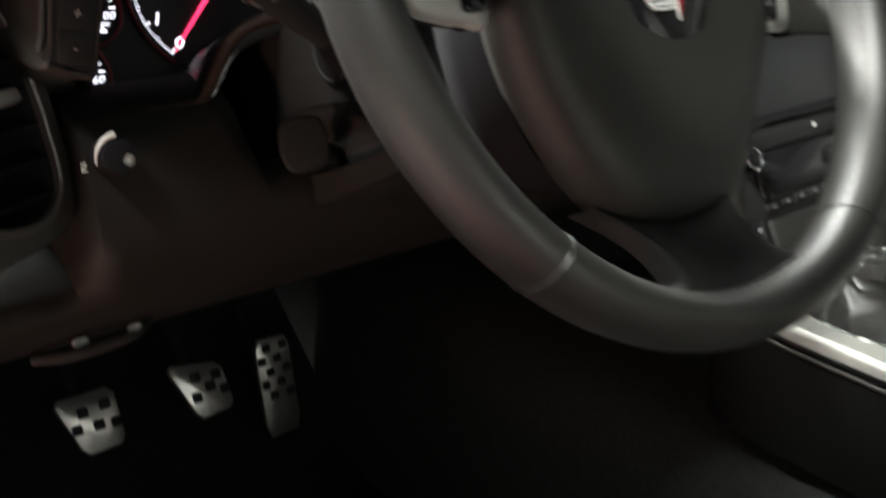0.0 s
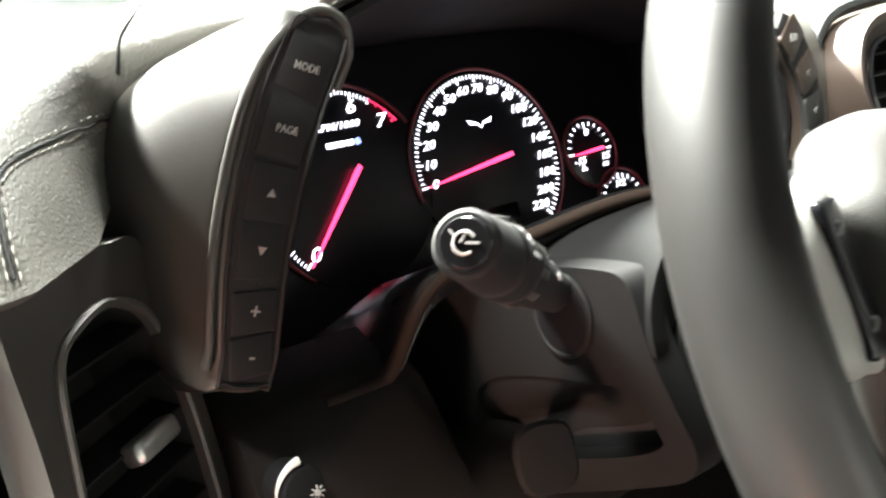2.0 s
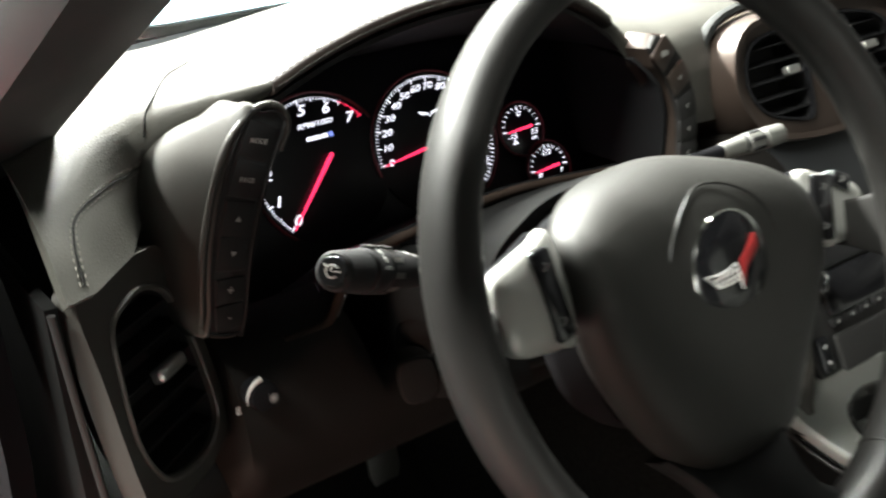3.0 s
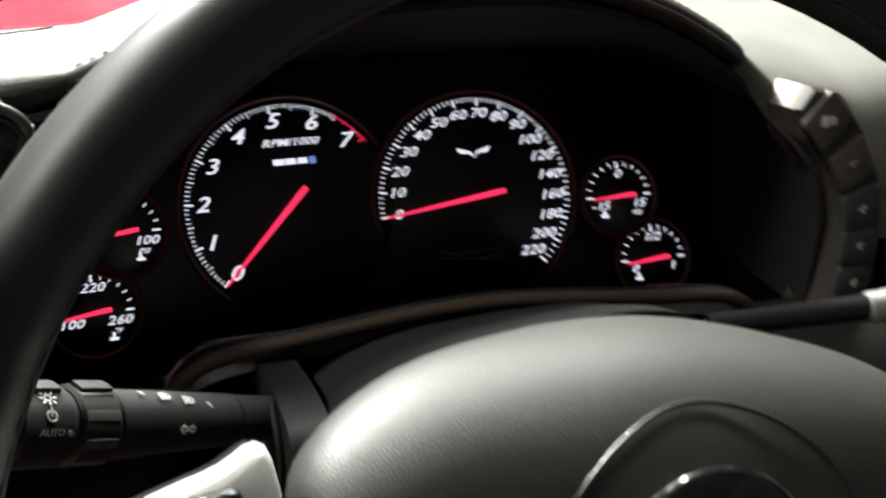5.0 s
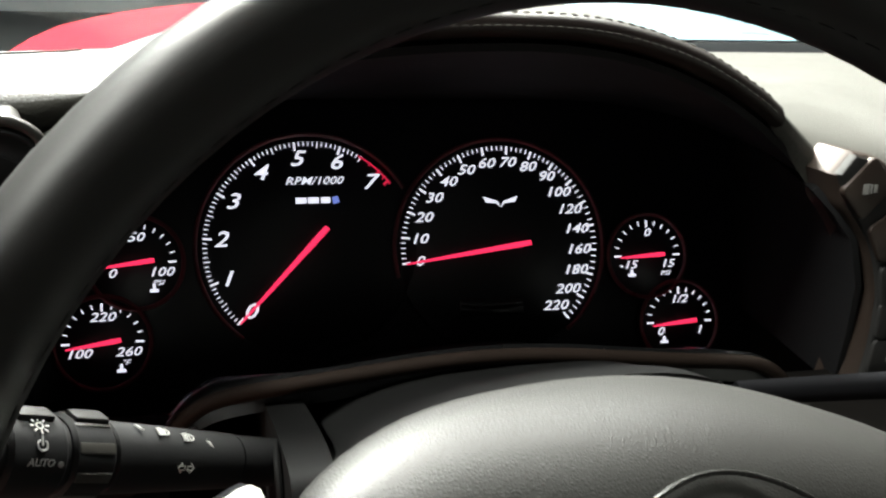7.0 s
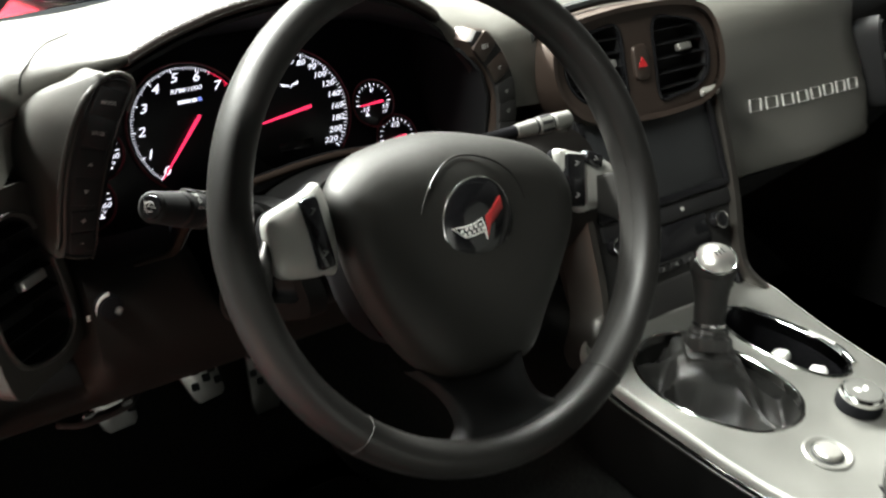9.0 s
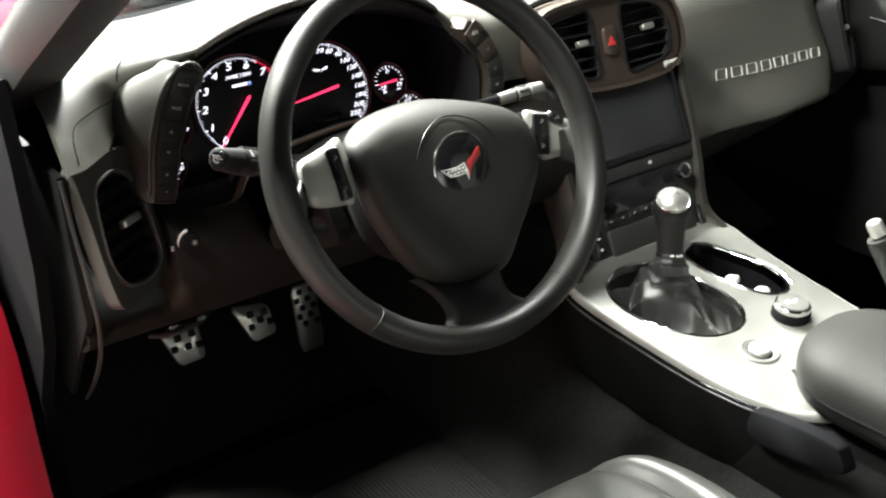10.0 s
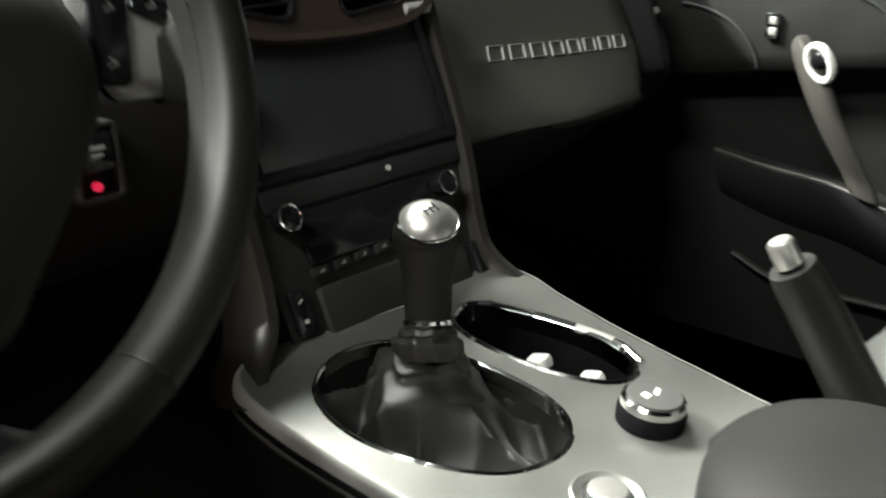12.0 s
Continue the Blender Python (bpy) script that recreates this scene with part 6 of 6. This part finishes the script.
def passenger_door():
    d = thing("passenger_door", "closed door with a dark grey upper panel, black lower panel and a slanted pull handle", "door", at=(1.0, -0.3, 0.3))
    up = []
    for y in (0.46, 0.22, 0.08, -0.04, -0.14, -0.26, -0.45, -0.75, -1.2):
        base = 0.372 + 0.048 * max(0, min(1, (0.06 - y) / 0.36))
        up.append(curve([(1.015, y, base - 0.006), (0.992, y, base), (0.985, y, base + 0.012), (0.990, y, 0.50), (1.005, y, 0.56), (1.03, y, 0.60), (1.07, y, 0.615)], 14))
    part("upper_panel", sheet(up, 0.008), DOORGREY, d, "dark grey upper panel", None, 60)
    lowp = []
    for y in (0.46, 0.22, 0.0, -0.2, -0.45, -0.75, -1.2):
        lowp.append(curve([(1.02, y, 0.42), (1.035, y, 0.36), (1.03, y, 0.305), (1.03, y, 0.25), (1.02, y, 0.16), (1.03, y, 0.05)], 12))
    part("lower_panel", sheet(lowp, 0.008), SHROUD, d, "black lower panel")
    ledge = curve([(0.990, -0.075, 0.297), (0.975, -0.15, 0.292), (0.968, -0.23, 0.287), (0.966, -0.29, 0.272), (0.968, -0.36, 0.262), (0.97, -0.55, 0.262), (0.97, -0.9, 0.262)], 30)
    part("armrest_ledge", skin([[p + V(0.06, 0, -0.006), p + V(0.01, 0, 0.003), p, p + V(0.0, 0, -0.010), p + V(0.02, 0, -0.05), p + V(0.06, 0, -0.09)] for p in ledge]), DARK, d, "black armrest ledge", None, 50)
    # Light along the ledge's top edge, put in as a lighter strip
    part("ledge_highlight", tube([p + V(0.004, 0, 0.0015) for p in ledge], 0.0034, 8, 0.7), PODGREY, d, "lighter strip painted as the lit top edge of the ledge")
    pocket = curve([(1.012, -0.10, 0.168), (1.004, -0.17, 0.150), (1.0, -0.3, 0.152), (1.0, -0.6, 0.15)], 16)
    part("pocket_lip", tube(pocket, 0.006, 10, 0.6), PLASTIC, d, "black pocket lip")
    top, foot = V(0.957, -0.188, 0.446), V(0.966, -0.268, 0.284)
    rows = []
    for i in range(19):
        s = i / 18
        p = top.lerp(foot, s) + V(-0.014 * math.sin(math.pi * min(1, s * 1.1 + 0.02)), 0, 0)
        w = 0.0195 * min(1, 0.25 + 2.6 * s ** 0.6) * (1 - 0.12 * s)
        rows.append([p + V(0.010 * math.sin(a), -w * math.cos(a), -0.30 * w * math.cos(a)) for a in [2 * math.pi * j / 20 for j in range(20)]])
    pull = part("pull_handle", skin(rows), PODGREY, d, "slanted dark grey pull handle", None, 70)
    m = axes((0.9395, -0.216, 0.423), (-0.10, -0.98, 0.12), (-0.12, -0.10, 1.0)) @ pose(0, 0, 0, 0, 0, 18)
    part("button_ring", frame_ring(circle(0.0155, 40, ry=0.0225), 0.0068, 0.008, 0.0022), FLAGWHITE, pull, "bright oval ring", m @ at(0, 0, 0.004))
    part("release_button", lathe([(0.0092, -0.004), (0.0092, 0.0), (0.006, 0.0024), (0.002, 0.003)], 28), GLOSS, pull, "black release button", m @ at(0, 0.002, 0.002))
    m = axes((0.983, -0.140, 0.450), (0.0, -1, 0.0), (0.05, 0.1, 1.0))
    sw = part("door_switch", frame_ring(rounded(0.016, 0.028, 0.003), 0.0025, 0.006, 0.0008), GLOSS, d, "black door switch", m @ at(0, 0, 0.003))
    for y in (0.006, -0.006):
        part("rocker", slab(rounded(0.009, 0.009, 0.002), 0.004, 0.0012, 0.002), SILVER, sw, "", m @ at(0, y, 0))
    for cx, cz, r0 in ((-0.005, 0.395, 0.10), (-0.13, 0.395, 0.155)):
        pts = [V(0.9835 + 0.10 * max(0, (0.395 + r0 * 0.72 * math.sin(a)) - 0.50), cx - 0.02 - r0 * math.cos(a), 0.395 + r0 * 0.72 * math.sin(a)) for a in [radians(6 + 84 * i / 20) for i in range(21)]]
        part("seam_line", tube(pts, 0.0016, 6), RUBBER, d, "dark seam line")


passenger_door()


# ---- seats, buckle ----
def pillow(outline, low, high, r, crown=0.004):
    """A stuffed shape: upright sides, a round edge of radius r and a slight crown."""
    rings = [(outline, low), (outline, high - r)]
    for k in range(1, 6):
        a = math.pi / 2 * k / 5
        rings.append((inset_ring(outline, r * (1 - math.cos(a))), high - r + r * math.sin(a)))
    last = inset_ring(outline, r)
    mid = sum((Vector(p).to_2d() for p in last), Vector((0, 0))) / len(last)
    for s, dz in ((0.8, 0.5), (0.5, 0.85), (0.15, 1.0)):
        rings.append(([mid + (Vector(p).to_2d() - mid) * s for p in last], high + crown * dz))
    return skin([[(p[0], p[1], z) for p in ring] for ring, z in rings])


def seat(name, label, cx, front, top, group="car seats"):
    s = thing(name, label, "seat", group, at=(cx, front - 0.25, 0.1))

    def plan(points):
        return loop([(cx + x, front + y) for x, y in points], 72)
    base = plan([(-0.14, -0.012), (-0.07, -0.004), (0.0, -0.003), (0.07, -0.004), (0.14, -0.030), (0.160, -0.092), (0.168, -0.20), (0.168, -0.50), (0.0, -0.53), (-0.168, -0.50), (-0.168, -0.20), (-0.160, -0.092)])
    part("seat_base", pillow(base, 0.10, top - 0.075, 0.02), DARK, s)

    def dome(x, d):
        """A point of the seat's stuffed top: across, and back from its front edge."""
        half = 0.188 * (1 - max(0.0, 1 - d / 0.13) ** 2.6 * 0.42)
        q = x / 0.188
        lift = math.sqrt(max(0.0, 1 - max(0.0, 1 - d / 0.060) ** 2))
        round_off = max(0.0, 1 - abs(q) ** 7) ** 0.55
        crease = math.exp(-((abs(x) - 0.116) / 0.0065) ** 2)
        bump = math.exp(-((abs(x) - 0.146) / 0.026) ** 2)
        return V(cx + q * half, front - d, top - 0.100 + lift * (0.100 * round_off + 0.009 * bump - 0.010 * crease + 0.004 * (1 - (x / 0.116) ** 2 if abs(x) < 0.116 else 0)))
    deep = (0.0, 0.002, 0.006, 0.012, 0.020, 0.030, 0.042, 0.056, 0.072, 0.09, 0.115, 0.15, 0.20, 0.27, 0.36, 0.50)
    part("seat_cushion", sheet([[dome(-0.116 + 0.232 * i / 30, d) for i in range(31)] for d in deep], 0.004), SEATLEATHER, s, "black leather seat cushion", None, 80)
    for sd in (-1, 1):
        part("bolster", sheet([[dome(sd * (0.116 + 0.072 * math.sin(math.pi / 2 * i / 16)), d) for i in range(17)] for d in (deep if sd > 0 else deep[::-1])], 0.004), SEATLEATHER, s, "raised black leather bolster", None, 80)
        part("seam", tube([dome(sd * 0.1165, d) + V(0, 0, 0.0004) for d in deep[2:]], 0.0009, 6), RIM, s, "sewn seam")
    back = []
    for k in range(9):
        t = k / 8
        z = top - 0.03 + 0.62 * t
        y = front - 0.56 - 0.20 * t
        w = 0.21 - 0.06 * t ** 3
        back.append([V(cx + w * math.cos(a), y + (0.055 - 0.02 * t) * math.sin(a) + 0.035 * abs(math.cos(a)) ** 3, z) for a in [2 * math.pi * i / 24 for i in range(24)]])
    part("backrest", skin(back), SEATLEATHER, s, "black leather backrest", None, 80)


seat("driver_seat", "black leather driver's seat with raised bolsters", -0.056, -0.416, 0.311)
seat("passenger_seat", "black leather passenger seat with raised bolsters", 0.690, -0.405, 0.316)


def buckle():
    b = thing("belt_buckle", "black seat belt buckle with a red button beside the tunnel", "belt buckle", at=(0.170, -0.62, 0.27))
    m = axes((0.172, -0.625, 0.275), (1, 0, 0.1), (0, 0.75, 0.66))
    part("body", moved(box(0.03, 0.075, 0.018, 0.005), at(0, -0.035, -0.002)), PLASTIC, b, "", m)
    part("button", moved(box(0.024, 0.016, 0.016, 0.003), at(0, 0.004, 0.001)), REDPLASTIC, b, "red release button", m)


buckle()


# ---- pedals and mat ----
def pedal(name, label, corners, y, tilt, pads, arm_to):
    """A metal pedal plate with rubber studs: corners as (x, z) from top left, clockwise."""
    p = thing(name, label, "pedal", "pedals", at=(corners[0][0], y, corners[2][1]))
    cx = sum(c[0] for c in corners) / 4
    cz = sum(c[1] for c in corners) / 4
    m = axes((cx, y, cz), (1, 0, 0), (0, math.sin(radians(tilt)), math.cos(radians(tilt))))
    k = 1 / math.cos(radians(tilt))
    raw = [V(c[0] - cx, (c[1] - cz) * k) for c in corners][::-1]
    dense = []
    for a, b in zip(raw, raw[1:] + raw[:1]):
        dense += [a.lerp(b, t) for t in (0.12, 0.3, 0.5, 0.7, 0.88)]
    plate = part("plate", slab(dense, 0.006, 0.0015, 0.0), BRUSHED, p, "brushed metal plate", m)
    for x, z, s in pads:
        part("stud", slab(rounded(s, s, s * 0.2), 0.003, 0.0008, 0.0022), RUBBER, plate, "black rubber stud", m @ at(x, z))
    part("arm", tube(curve([m @ V(0, 0, -0.008), m @ V(0, 0.02, -0.03), Vector(arm_to)], 10), 0.007, 10, 0.6), DARK, p, "black pedal arm")


pedal("clutch_pedal", "brushed metal clutch pedal with rubber studs", ((-0.141, 0.211), (-0.086, 0.211), (-0.0865, 0.164), (-0.124, 0.162)), 0.20, 24,
      ((-0.008, 0.010, 0.0095), (0.012, 0.012, 0.0095), (-0.016, 0.003 - 0.006, 0.009), (0.003, -0.004, 0.0095), (0.018, -0.006, 0.009)), (-0.11, 0.33, 0.36))
pedal("brake_pedal", "brushed metal brake pedal with rubber studs", ((-0.037, 0.211), (0.016, 0.203), (0.0195, 0.163), (-0.0175, 0.159)), 0.20, 24,
      ((-0.007, 0.012, 0.0095), (0.013, 0.010, 0.0095), (-0.010, -0.006, 0.009), (0.005, 0.001, 0.0095), (0.018, -0.005, 0.009)), (-0.02, 0.33, 0.36))
pedal("accelerator_pedal", "tall brushed metal accelerator pedal with rubber studs", ((0.064, 0.201), (0.102, 0.199), (0.099, 0.104), (0.060, 0.102)), 0.22, 12,
      tuple((x, z, 0.0082) for z, xs in ((0.040, (-0.006, 0.012)), (0.028, (-0.013, 0.004)), (0.016, (-0.006, 0.012)), (0.004, (-0.013, 0.004)), (-0.008, (-0.006, 0.012))) for x in xs), (0.08, 0.35, 0.30))


def floor_mat():
    f = thing("floor_mat", "black floor mat with fine ribs on the driver's floor", "mat", at=(-0.05, -0.15, 0.055))
    part("mat", moved(slab(rounded(0.42, 0.46, 0.03), 0.008, 0.002, 0.0), at(-0.082, -0.14, 0.064)), CARPET, f)
    bms = []
    for i in range(46):
        bms.append(moved(box(0.0028, 0.20, 0.003, 0.0), at(-0.13 + 0.0062 * i * 0.9, -0.145, 0.0655)))
    part("rib_pad", merge(*bms), TUNNEL, f, "ribbed rubber heel pad", kind="stuff")


floor_mat()


def ignition_button():
    m = axes((0.157, -0.171, 0.473), (1, 0.05, 0), (0, 0.1, 1))
    b = thing("ignition_button", "black ignition button with a red pilot light", "button", at=m.translation)
    part("bezel", frame_ring(rounded(0.030, 0.044, 0.006), 0.004, 0.010, 0.0012), PLASTIC, b, "", m @ at(0, 0, 0.002))
    part("button", slab(rounded(0.022, 0.022, 0.004), 0.006, 0.0015, 0.002), GLOSS, b, "gloss black push button", m @ at(0, 0.006, 0))
    part("mark", bars([(0, 0.008, 0.010, 0.0022, 0), (0, 0.004, 0.007, 0.0018, 0)]), PRINT, b, "plain pale mark", m @ at(0, 0, 0.0023))
    part("pilot_light", lathe([(0.0026, -0.002), (0.0026, 0.0012), (0.0015, 0.0018)], 16), LITRED, b, "glowing red pilot light", m @ at(-0.002, -0.013, 0.0))


ignition_button()
